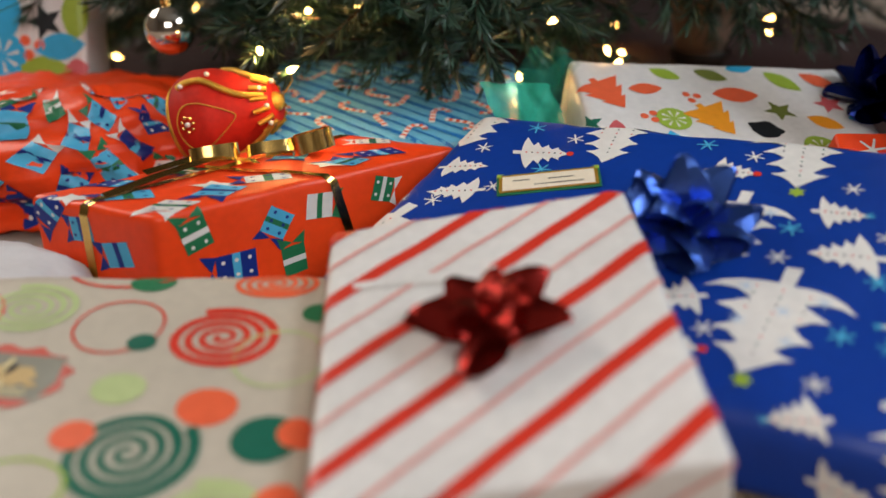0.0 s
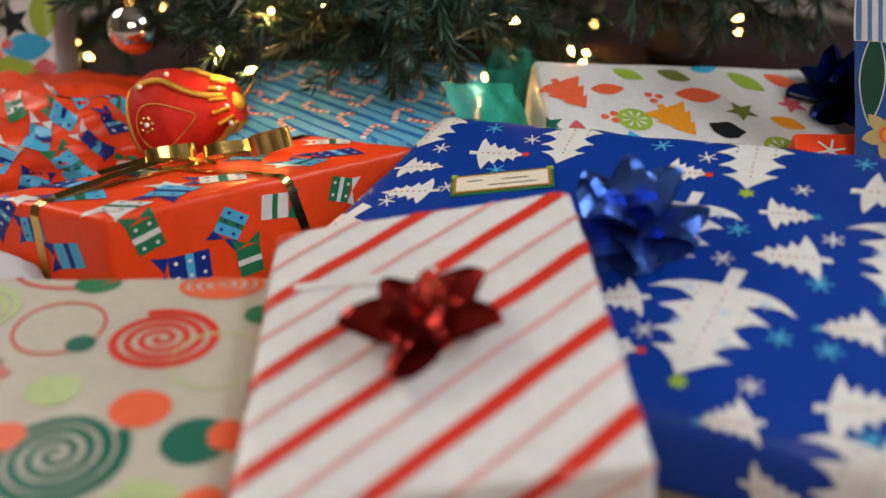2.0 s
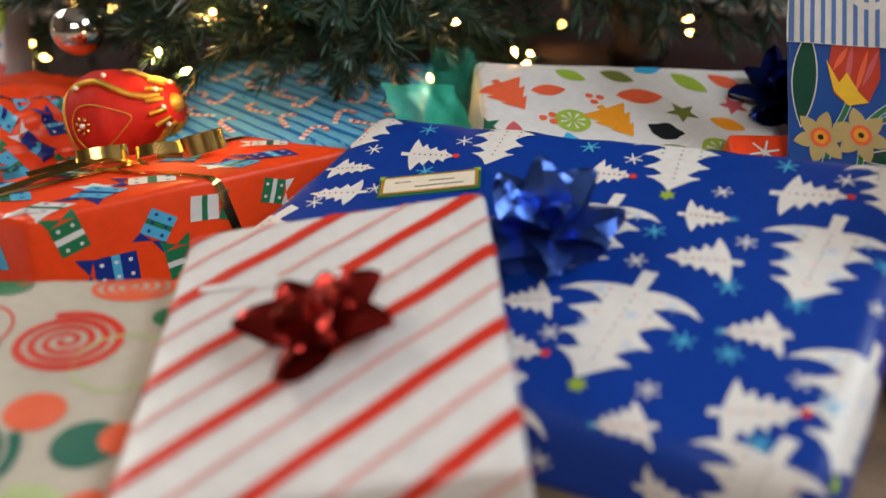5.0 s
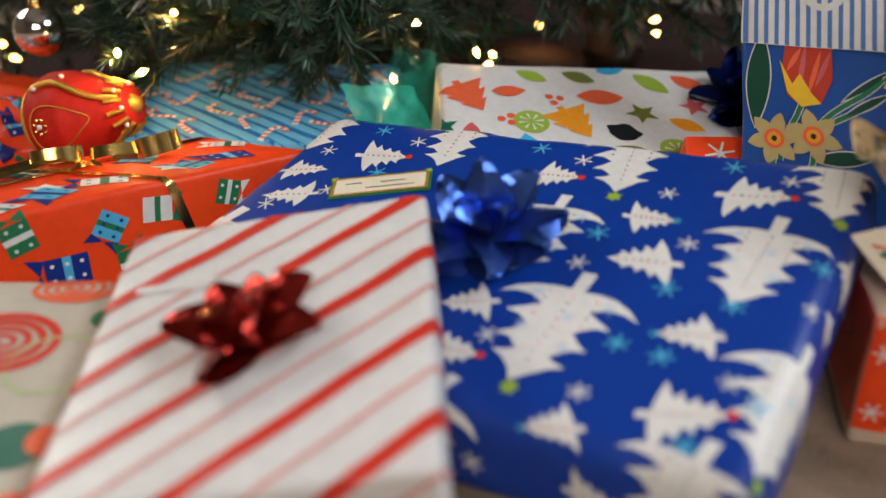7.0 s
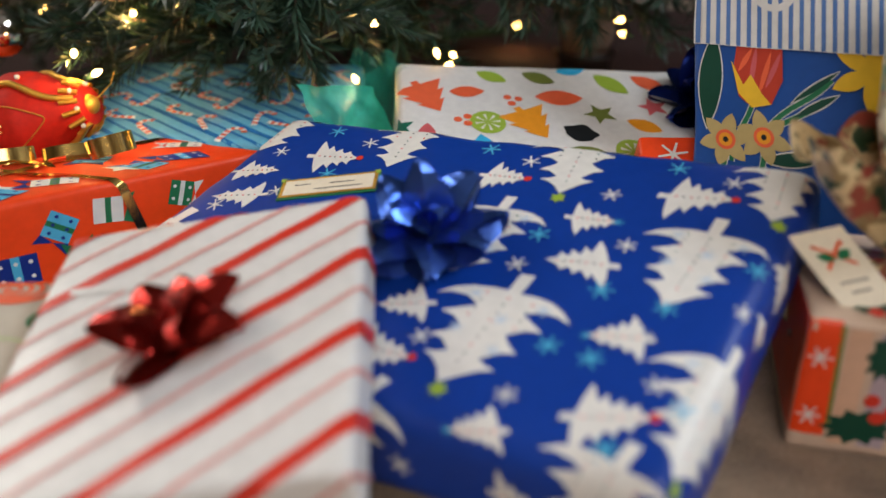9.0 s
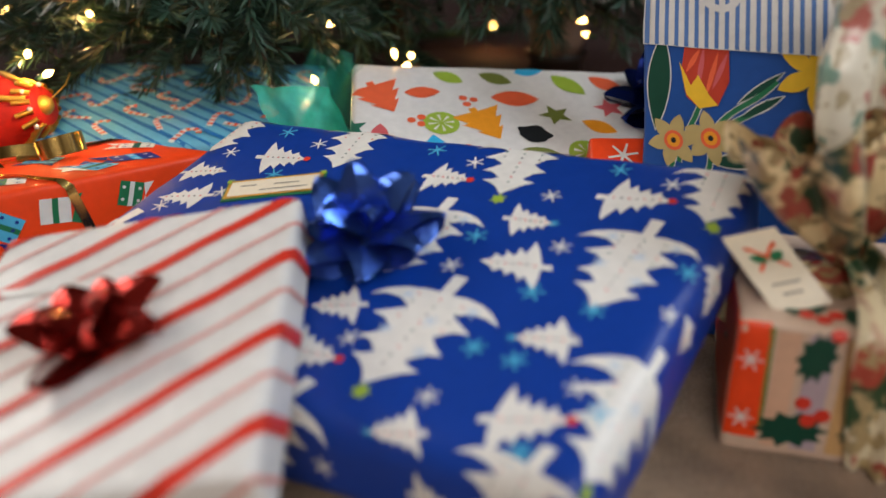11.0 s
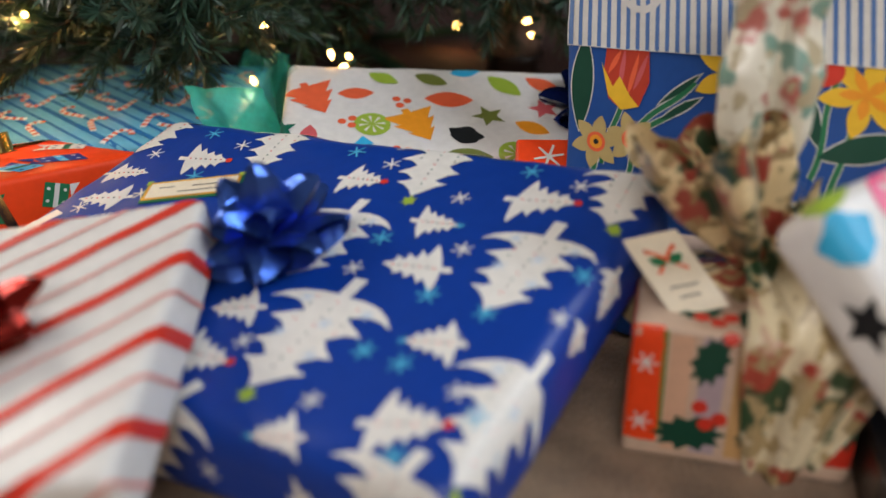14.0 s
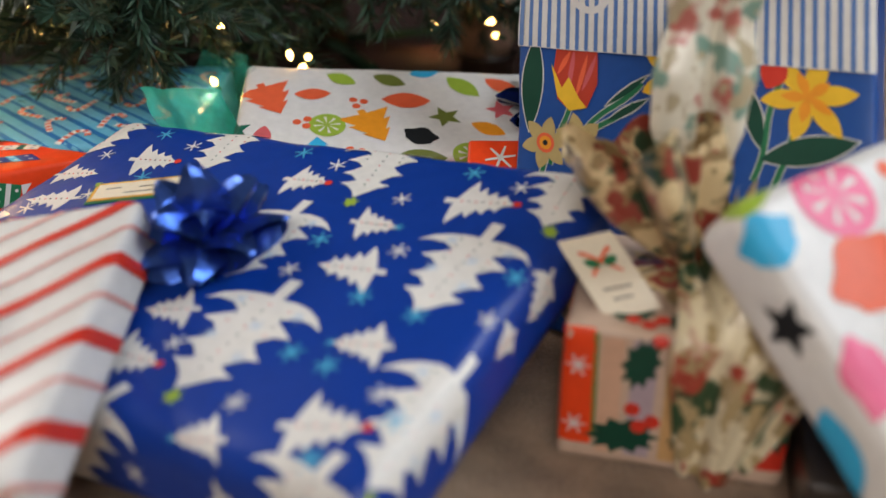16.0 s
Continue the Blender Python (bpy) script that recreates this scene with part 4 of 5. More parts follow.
# the holly parcel with gathered paper
def holly_paper(name, ground, patches):
    """Printed paper: irregular patches of colour on a pale ground."""
    m = shader(name, ground, 0.3, 0, 0, 30, 0.12, 90, 0.5)
    n, l = m.node_tree.nodes, m.node_tree.links
    b, tc = n["Principled BSDF"], n["Texture Coordinate"]
    prev = None
    for scale, cut, col, z in patches:
        mp, tx, st, mx = n.new("ShaderNodeMapping"), n.new("ShaderNodeTexNoise"), n.new("ShaderNodeMapRange"), n.new("ShaderNodeMix")
        mp.inputs["Location"].default_value = (z, z, z)
        tx.inputs["Scale"].default_value, tx.inputs["Detail"].default_value = scale, 2.5
        st.inputs["From Min"].default_value, st.inputs["From Max"].default_value = cut - 0.015, cut + 0.03
        mx.data_type = "RGBA"
        mx.inputs["A"].default_value, mx.inputs["B"].default_value = (*ground, 1), col
        l.new(tc.outputs["Object"], mp.inputs["Vector"])
        l.new(mp.outputs[0], tx.inputs["Vector"])
        l.new(tx.outputs["Fac"], st.inputs[0])
        l.new(st.outputs[0], mx.inputs["Factor"])
        if prev:
            l.new(prev, mx.inputs["A"])
        prev = mx.outputs["Result"]
    l.new(prev, b.inputs["Base Color"])
    return m


HOLLY = holly_paper("holly_paper", (0.70, 0.53, 0.29), ((36, 0.535, (0.02, 0.055, 0.025, 1), 0.0), (32, 0.58, (0.30, 0.045, 0.03, 1), 3.0), (70, 0.56, (0.30, 0.20, 0.09, 1), 7.0)))
FLORAL = holly_paper("pale_floral_paper", (0.80, 0.75, 0.62), ((40, 0.55, (0.22, 0.36, 0.29, 1), 1.0), (34, 0.58, (0.55, 0.17, 0.14, 1), 4.0), (60, 0.56, (0.50, 0.42, 0.27, 1), 9.0)))
DRAPE = holly_paper("draped_holly_paper", (0.80, 0.69, 0.47), ((24, 0.535, (0.03, 0.075, 0.03, 1), 2.0), (27, 0.60, (0.42, 0.06, 0.035, 1), 5.0), (75, 0.56, (0.46, 0.34, 0.17, 1), 8.0)))
PLAIN = paper("holly_ground_paper", (0.64, 0.46, 0.34), 0.4, 0.25)
holly = Parcel((0.511, 0.541, 0.101), (0.968, -0.249, 0), (0.249, 0.968, 0.0), (0.145, 0.155, 0.101), 0.005, crease=0.0018, seed=44)
holly_ob = parcel_thing("holly_gift", holly, PLAIN, "small gift in cream holly paper with gathered top and red sides")
pr, on = Prints(), layer(holly, 0.0004)
imprint(pr.bm("red_side", RED), [(-0.0725, -0.165), (-0.050, -0.165), (-0.052, -0.076), (-0.0725, -0.076)], on)
imprint(pr.bm("red_side", RED), [(-0.158, -0.075), (-0.073, -0.075), (-0.073, 0.075), (-0.158, 0.075)], on)
imprint(pr.bm("red_foot", I_RED), [(0.018, -0.165), (0.0725, -0.165), (0.0725, -0.138), (0.03, -0.15)], on)
for a, w, name, col in ((-0.040, 0.014, "peach_band", (0.70, 0.42, 0.28)), (-0.020, 0.016, "mauve_band", (0.47, 0.36, 0.40)), (0.000, 0.012, "ochre_band", (0.62, 0.36, 0.15))):
    strip_at(pr.bm(name, ink(name, col)), on, (a, -0.170), (a, -0.082), w)
strip_at(pr.bm("green_edge", I_OLIVE), on, (-0.049, -0.16), (-0.051, -0.08), 0.003)
flake_at(pr.bm("white_snowflake", I_WHITE), lambda u, v, z=0.0: on(u, v, 0.0002 + z), -0.0615, -0.105, 0.008)
flake_at(pr.bm("white_snowflake", I_WHITE), lambda u, v, z=0.0: on(u, v, 0.0002 + z), -0.0615, -0.15, 0.008)


def holly_leaf(u, v, s, a):
    pts = []
    for i in range(20):
        t = 2 * math.pi * i / 20
        k = 1.0 if i % 2 == 0 else 0.68
        pts.append((s / 2 * k * math.cos(t), s * 0.3 * k * math.sin(t)))
    imprint(pr.bm("holly_leaf", LEAF_DARK), moved(pts, u, v, a), lambda x, y: on(x, y, 0.0002))


for u, v, s, a in ((-0.022, -0.068, 0.042, 1.3), (-0.03, -0.125, 0.05, 0.1), (0.02, -0.066, 0.03, 0.4), (0.035, -0.082, 0.042, 1.0), (0.055, -0.062, 0.035, 0.2), (0.06, -0.1, 0.045, 1.9), (0.01, -0.118, 0.03, 0.9)):
    holly_leaf(u, v - 0.03, s, a)
for u, v, s, a in ((-0.03, -0.052, 0.034, 0.5), (0.0, -0.06, 0.03, 1.8), (-0.05, -0.03, 0.03, 1.2), (0.045, -0.055, 0.03, 0.3), (-0.045, 0.0, 0.034, 0.6)):
    holly_leaf(u, v, s, a)
for u, v in ((-0.02, -0.035), (-0.012, -0.028), (-0.03, -0.03), (-0.045, -0.012), (0.02, -0.036), (-0.025, -0.103), (-0.012, -0.111), (-0.020, -0.116), (0.052, -0.075), (0.061, -0.083), (0.02, -0.052), (-0.012, -0.05)):
    imprint(pr.bm("holly_berry", I_RED), moved(disc(0.0052, 12), u, v - 0.03), lambda x, y: on(x, y, 0.0004))
pr.put(holly_ob)


def gathered(owner, axis, rings, folds, seed, name, material, lean=(0, 0)):
    """Pleated paper round an upright axis: rings of (height, radius, pleat depth)."""
    bm, rows, n = bmesh.new(), [], 96
    for k in range((len(rings) - 1) * 6 + 1):
        f = k / 6
        i = min(int(f), len(rings) - 2)
        g = f - i
        z, r, d = [rings[i][j] * (1 - g) + rings[i + 1][j] * g for j in range(3)]
        row = []
        for j in range(n):
            a = 2 * math.pi * j / n
            w = noise.noise(Vector((math.cos(a) * 1.8 + seed, math.sin(a) * 1.8, z * 9)))
            q = r * (1 + d * (0.6 * math.sin(folds * a + 2.5 * w + seed) + 0.9 * w))
            tip = (0.03 * w + 0.008 * math.sin(5 * a + seed)) * max(0, (z - rings[-2][0])) / max(1e-6, rings[-1][0] - rings[-2][0]) if k > (len(rings) - 2) * 6 else 0
            row.append(bm.verts.new((axis[0] + q * math.cos(a) + lean[0] * (z - rings[0][0]), axis[1] + q * math.sin(a) + lean[1] * (z - rings[0][0]), z + tip)))
        rows.append(row)
    for p, q in zip(rows, rows[1:]):
        for j in range(n):
            bm.faces.new((p[j], p[(j + 1) % n], q[(j + 1) % n], q[j]))
    return part(name, bm, material, owner)


gathered(holly_ob, (0.516, 0.553), ((0.060, 0.082, 0.08), (0.094, 0.066, 0.16), (0.104, 0.035, 0.28), (0.109, 0.014, 0.25), (0.114, 0.010, 0.2)), 9, 1.0, "gathered_paper", HOLLY)
gathered(holly_ob, (0.514, 0.551), ((0.110, 0.011, 0.2), (0.126, 0.019, 0.4), (0.150, 0.031, 0.5), (0.180, 0.042, 0.5), (0.202, 0.044, 0.4)), 5, 2.0, "paper_ruff", HOLLY, (-0.50, 0.0))
gathered(holly_ob, (0.520, 0.565), ((0.108, 0.009, 0.2), (0.126, 0.016, 0.4), (0.148, 0.022, 0.5), (0.165, 0.018, 0.5)), 4, 8.0, "paper_ruff", HOLLY, (0.25, -0.05))
gathered(holly_ob, (0.516, 0.572), ((0.110, 0.009, 0.2), (0.140, 0.011, 0.5), (0.170, 0.017, 0.55), (0.205, 0.027, 0.55), (0.240, 0.030, 0.55), (0.272, 0.024, 0.5), (0.305, 0.030, 0.5)), 4, 5.0, "paper_tuft", FLORAL, (0.03, 0.10))
bm = bmesh.new()
for i in range(14):
    a = i * 0.9
    bmesh.ops.create_icosphere(bm, subdivisions=1, radius=0.0022, matrix=Matrix.Translation((0.516 + 0.012 * math.cos(a), 0.555 + 0.012 * math.sin(a), 0.112 + 0.0008 * math.sin(i))))
part("red_tie", bm, I_RED, holly_ob)

bm, rows = bmesh.new(), []
along, out = Vector((0.968, -0.249, 0)), Vector((-0.249, -0.968, 0))
for i in range(27):
    f = i / 26
    if f < 0.4:
        p, w = Vector((0.518, 0.545, 0.114)).lerp(Vector((0.528, 0.455, 0.106)), f / 0.4), 0.024 + 0.15 * f
    else:
        k = (f - 0.4) / 0.6
        p, w = Vector((0.530, 0.455, 0.106)).lerp(Vector((0.520, 0.459, 0.004)), k), 0.090 * (1 - 0.5 * k ** 1.3)
    row = []
    for j in range(21):
        g = j / 20 - 0.5
        pleat = 0.005 * math.sin(11 * g + 1.5 * f) + 0.0035 * math.sin(23 * g + 4 * f) + 0.009 * (1 - 4 * g * g)
        lift = Vector((0, 0, 1)) if f < 0.35 else out
        row.append(bm.verts.new(p + along * (g * w) + lift * (0.004 + pleat) + Vector((0, 0, 0.030 * max(0, g) * max(0, f - 0.6) * 2))))
    rows.append(row)
for p, q in zip(rows, rows[1:]):
    for j in range(20):
        bm.faces.new((p[j], p[j + 1], q[j + 1], q[j]))
part("paper_fold", bm, DRAPE, holly_ob)

# the card tied to the holly parcel
tl, tr, bl = Vector((0.4215, 0.5399, 0.1332)), Vector((0.4585, 0.5434, 0.1401)), Vector((0.4502, 0.496, 0.0979))
card = Parcel((tr + bl) / 2, tr - tl, tl - bl, ((tr - tl).length, (tl - bl).length, 0.0012), 0.0005, crease=0, square=False)
card_ob = parcel_thing("gift_card_tag", card, CARD, "cream card tag with crossed candy canes, tied to the holly gift", "gift tag", 0.03)
pr, on = Prints(), layer(card, 0.0003)
hx, hy = card.h.x, card.h.y
for sg in (-1, 1):
    cane = [(sg * (-0.010 + 0.0028 * i), hy * 0.3 - 0.009 + 0.0028 * i) for i in range(7)] + [(sg * (0.0105 - 0.0012 * i), hy * 0.3 + 0.0105 - 0.0016 * i) for i in range(3)]
    path_at(pr.bm("cane_print", I_CORAL), lambda u, v, sg=sg: on(u, v, 0.0001 * (sg + 2)), cane, 0.0024)
    imprint(pr.bm("green_bow_print", I_GREEN), moved(leaf(0.012, 0.007), sg * 0.006, hy * 0.3, sg * 0.5), lambda u, v: on(u, v, 0.0005))
for y, w in ((-0.35, 0.5), (-0.6, 0.35)):
    strip_at(pr.bm("writing_bar", WALL), on, (-hx * w, hy * y), (hx * w, hy * y), 0.0014)
pr.put(card_ob)


# ---- the tree ----
def needle_material():
    m = shader("fir_needles", (0.03, 0.08, 0.045), 0.42, 0, 0, 30, 0, 60, 0.1)
    n, l = m.node_tree.nodes, m.node_tree.links
    geo, info, add, ramp = n.new("ShaderNodeNewGeometry"), n.new("ShaderNodeObjectInfo"), n.new("ShaderNodeMath"), n.new("ShaderNodeValToRGB")
    add.operation = "MULTIPLY_ADD"
    add.inputs[1].default_value = 0.6
    half = n.new("ShaderNodeMath")
    half.operation, half.inputs[1].default_value = "MULTIPLY", 0.4
    l.new(info.outputs["Random"], half.inputs[0])
    l.new(geo.outputs["Random Per Island"], add.inputs[0])
    l.new(half.outputs[0], add.inputs[2])
    l.new(add.outputs[0], ramp.inputs["Fac"])
    el = ramp.color_ramp.elements
    el[0].color, el[1].color = (0.010, 0.025, 0.013, 1), (0.08, 0.155, 0.11, 1)
    mid = el.new(0.55)
    mid.color = (0.022, 0.054, 0.030, 1)
    l.new(ramp.outputs["Color"], n["Principled BSDF"].inputs["Base Color"])
    return m


NEEDLES = needle_material()
BARK = shader("brown_wire_stem", (0.06, 0.035, 0.02), 0.8, 0, 0.3, 80, 0.3, 200)


def branch_mesh(seed, length, twigs, needle, droop, w=0.0014):
    """A branch along +x from the origin, with side twigs and many single needles."""
    rnd = np.random.RandomState(seed)
    verts, faces = [], []

    def tube(pts, r0, r1):
        b = len(verts)
        for i, p in enumerate(pts):
            r = r0 + (r1 - r0) * i / (len(pts) - 1)
            for k in range(5):
                a = 2 * math.pi * k / 5
                verts.append((p[0], p[1] + r * math.cos(a), p[2] + r * math.sin(a)))
        for i in range(len(pts) - 1):
            for k in range(5):
                faces.append((b + 5 * i + k, b + 5 * i + (k + 1) % 5, b + 5 * i + 5 + (k + 1) % 5, b + 5 * i + 5 + k))

    def fill(pts, count, size):
        pts = np.array(pts)
        seg = len(pts) - 1
        for i in range(count):
            f = rnd.uniform(0.03, 1.0) * seg
            k = min(int(f), seg - 1)
            p = pts[k] + (pts[k + 1] - pts[k]) * (f - k)
            d = pts[k + 1] - pts[k]
            d = d / np.linalg.norm(d)
            side = np.cross(d, rnd.normal(size=3))
            side /= np.linalg.norm(side) + 1e-9
            ang = radians(rnd.uniform(32, 62)) * (1 if f < seg * 0.97 else 0.4)
            way = d * math.cos(ang) + side * math.sin(ang)
            L = size * rnd.uniform(0.75, 1.15)
            u = np.cross(way, d)
            u /= np.linalg.norm(u) + 1e-9
            v = np.cross(u, way)
            tip, mid = p + way * L - np.array((0, 0, 0.06 * L)), p + way * L * 0.55
            b = len(verts)
            verts.extend([tuple(p - u * w * 0.5), tuple(p + u * w * 0.5), tuple(mid + u * w + v * 0.0003), tuple(mid - u * w + v * 0.0003), tuple(tip), tuple(mid - v * 0.0004)])
            faces.extend([(b, b + 1, b + 2, b + 3), (b + 3, b + 2, b + 4), (b, b + 3, b + 5), (b + 1, b + 5, b + 2), (b + 5, b + 3, b + 4), (b + 2, b + 5, b + 4)])

    main = [(length * i / 10, 0.012 * math.sin(i * 0.7 + seed), -droop * (i / 10) ** 2) for i in range(11)]
    tube(main, 0.0032, 0.0012)
    stems = len(faces)
    fill(main, int(length * 900), needle)
    for k in range(twigs):
        i = 2 + int(k * 7 / max(1, twigs))
        s = 1 if k % 2 else -1
        a, L = radians(rnd.uniform(28, 50)), length * rnd.uniform(0.28, 0.42)
        tw = [(main[i][0] + L * f * math.cos(a), main[i][1] + s * L * f * math.sin(a), main[i][2] + rnd.uniform(-0.01, 0.02) * f - droop * 0.6 * f * f) for f in (0, 0.2, 0.4, 0.6, 0.8, 1.0)]
        fill(tw, int(L * 1000), needle)
    me = bpy.data.meshes.new("branch")
    me.from_pydata([tuple(map(float, v)) for v in verts], [], faces)
    me.materials.append(NEEDLES)
    me.materials.append(BARK)
    ids = np.zeros(len(faces), dtype=np.int32)
    ids[:stems] = 1
    me.polygons.foreach_set("material_index", ids)
    me.update()
    return me


tree = thing("christmas_tree", (0.12, 1.62, 0), "artificial green fir tree with long drooping needled branches", "christmas tree")
bm = bmesh.new()
bmesh.ops.create_cone(bm, cap_ends=True, segments=20, radius1=0.035, radius2=0.028, depth=1.5, matrix=Matrix.Translation((0.12, 1.62, 0.77)))
part("trunk", bm, BARK, tree)
bm = bmesh.new()
for k in range(4):
    a = k * math.pi / 2 + 0.4
    bmesh.ops.create_cube(bm, size=1, matrix=Matrix.Translation((0.12 + 0.13 * math.cos(a), 1.62 + 0.13 * math.sin(a), 0.055)) @ Matrix.Rotation(a, 4, "Z") @ Matrix.Diagonal((0.28, 0.02, 0.012, 1)))
part("stand", bm, shader("green_metal_stand", (0.02, 0.06, 0.03), 0.5, 0.6, 0.2, 40), tree)
FORMS = [branch_mesh(3 + k, (0.30, 0.36, 0.27, 0.33, 0.30, 0.24)[k], (5, 6, 4, 6, 5, 4)[k], (0.026, 0.028, 0.024, 0.027, 0.03, 0.026)[k], (0.05, 0.08, 0.03, 0.06, 0.1, 0.04)[k]) for k in range(6)] + [branch_mesh(31, 0.2, 2, 0.031, 0.02, 0.0019), branch_mesh(32, 0.24, 3, 0.032, 0.05, 0.0019)]
rnd = random.Random(77)


def branch(tip, way, form, roll=0.0):
    me = FORMS[form]
    length = max(v.co.x for v in me.vertices)
    way = Vector(way).normalized()
    m = Matrix.Translation(Vector(tip) - way * length * 0.93) @ way.to_track_quat("X", "Z").to_matrix().to_4x4() @ Matrix.Rotation(roll, 4, "X")
    ob = new("branch", me)
    ob.parent = tree
    ob.matrix_basis = Matrix.Translation(-Vector((0.12, 1.62, 0))) @ m


# the lowest whorl, towards the presents
TIPS = [(0.062, 0.868, 0.175, 0.15, -0.55, -0.8), (0.02, 0.86, 0.222, 0.2, -0.9, -0.25), (-0.02, 0.85, 0.195, -0.05, -1, -0.3), (-0.06, 0.875, 0.170, -0.1, -1, -0.35), (-0.11, 0.87, 0.165, -0.2, -1, -0.3), (0.0, 0.93, 0.160, 0.1, -1, -0.35), (-0.15, 0.85, 0.215, -0.4, -0.8, -0.15), (-0.19, 0.845, 0.205, -0.75, -0.6, 0.05), (-0.2, 0.88, 0.225, -0.8, -0.5, 0.1), (0.10, 0.92, 0.235, 0.3, -0.9, -0.2), (0.16, 0.93, 0.205, 0.5, -0.8, -0.2), (0.19, 0.97, 0.195, 0.6, -0.8, -0.25), (0.25, 0.98, 0.215, 0.5, -0.7, -0.5), (0.28, 1.0, 0.19, 0.3, -0.6, -0.75), (0.34, 0.98, 0.235, 0.6, -0.7, -0.2), (0.42, 1.0, 0.225, 0.7, -0.6, -0.3), (0.43, 1.04, 0.2, 0.5, -0.5, -0.6), (0.48, 1.02, 0.21, 0.8, -0.5, -0.2), (-0.33, 0.99, 0.215, -0.8, -0.6, -0.1), (-0.27, 0.98, 0.2, -0.7, -0.7, -0.2), (-0.37, 1.03, 0.235, -0.9, -0.4, -0.1)]
for i, (x, y, z, a, b, c) in enumerate(TIPS):
    branch((x, y, z), (a, b, c), i % 6, 0.7 * i)
for i, (x, y, z, a, b, c) in enumerate(((0.060, 0.858, 0.160, 0.14, -0.35, -0.85), (0.030, 0.862, 0.205, 0.5, -0.8, -0.2), (0.085, 0.875, 0.215, 0.6, -0.7, -0.15), (-0.02, 0.865, 0.185, 0.1, -0.9, -0.5), (0.285, 0.985, 0.175, 0.1, -0.4, -0.9), (-0.085, 0.87, 0.185, -0.3, -0.9, -0.3), (0.275, 0.98, 0.190, 0.05, -0.35, -0.9), (0.50, 1.0, 0.185, 0.1, -0.3, -0.9), (0.37, 1.02, 0.205, 0.1, -0.5, -0.8), (0.44, 0.99, 0.225, 0.3, -0.7, -0.5), (-0.40, 1.0, 0.190, -0.4, -0.7, -0.4), (-0.44, 1.06, 0.205, -0.5, -0.6, -0.3), (-0.345, 0.99, 0.215, -0.3, -0.8, -0.3), (-0.24, 1.0, 0.185, -0.1, -0.8, -0.5))):
    branch((x, y, z), (a, b, c), 6 + i % 2, 0.9 * i)
for i in range(50):
    x = -0.62 + 1.4 * ((i * 0.618034) % 1)
    y = rnd.uniform(0.98, 1.32)
    low = 0.37 - y * 0.19 if -0.35 < x < 0.10 else 0.37 - y * 0.165
    z = rnd.uniform(low, low + 0.16)
    branch((x, y, z), (x - 0.12 + rnd.uniform(-0.25, 0.25), y - 1.75, rnd.uniform(-0.45, 0.0)), rnd.randrange(6), rnd.uniform(0, 6))
for i in range(60):
    a = -math.pi / 2 + rnd.uniform(-1.5, 1.5)
    r = rnd.uniform(0.45, 0.75)
    branch((0.12 + r * math.cos(a), 1.62 + r * math.sin(a), rnd.uniform(0.34, 0.75)), (math.cos(a), math.sin(a), rnd.uniform(-0.4, 0.1)), rnd.randrange(6), rnd.uniform(0, 6))

for i in range(22):
    x, y = -0.66 + 0.52 * ((i * 0.618034) % 1), rnd.uniform(1.08, 1.5)
    branch((x, y, rnd.uniform(0.05, 0.24)), (x - 0.12 + rnd.uniform(-0.2, 0.2), y - 1.85, rnd.uniform(-0.5, -0.1)), rnd.randrange(6), rnd.uniform(0, 6))

# ---- string of small warm lights ----
GLOW = shader("warm_bulb", (1.0, 0.8, 0.5), 0.3, emit=(1.0, 0.50, 0.13), power=18.0)
SOCKET = shader("green_socket", (0.015, 0.05, 0.025), 0.5)
lights = thing("fairy_lights", (0.0, 1.0, 0.2), "string of small warm white fairy lights in the tree", "fairy lights")
BULBS = [(0.398, 1.057, 0.187), (0.405, 1.07, 0.168), (0.190, 0.925, 0.162), (-0.143, 0.927, 0.217), (-0.184, 0.859, 0.189), (-0.145, 0.813, 0.181), (-0.094, 0.977, 0.213), (0.086, 0.952, 0.141), (0.317, 1.60, 0.082), (-0.455, 1.191, 0.111), (-0.475, 1.20, 0.128), (0.178, 0.926, 0.175), (0.196, 0.935, 0.171), (0.115, 0.905, 0.211), (0.30, 1.1, 0.215), (0.62, 1.05, 0.20), (-0.30, 1.06, 0.2), (-0.52, 0.95, 0.2), (0.36, 1.15, 0.205)]
bulb_mesh = sock_mesh = None
for p in BULBS[2:10]:
    lamp = bpy.data.lights.new("fairy_light_glow", "POINT")
    lamp.energy, lamp.color, lamp.shadow_soft_size = 0.13, (1.0, 0.56, 0.2), 0.004
    new("fairy_light_glow", lamp).location = (p[0], p[1] - 0.011, p[2] - 0.004)
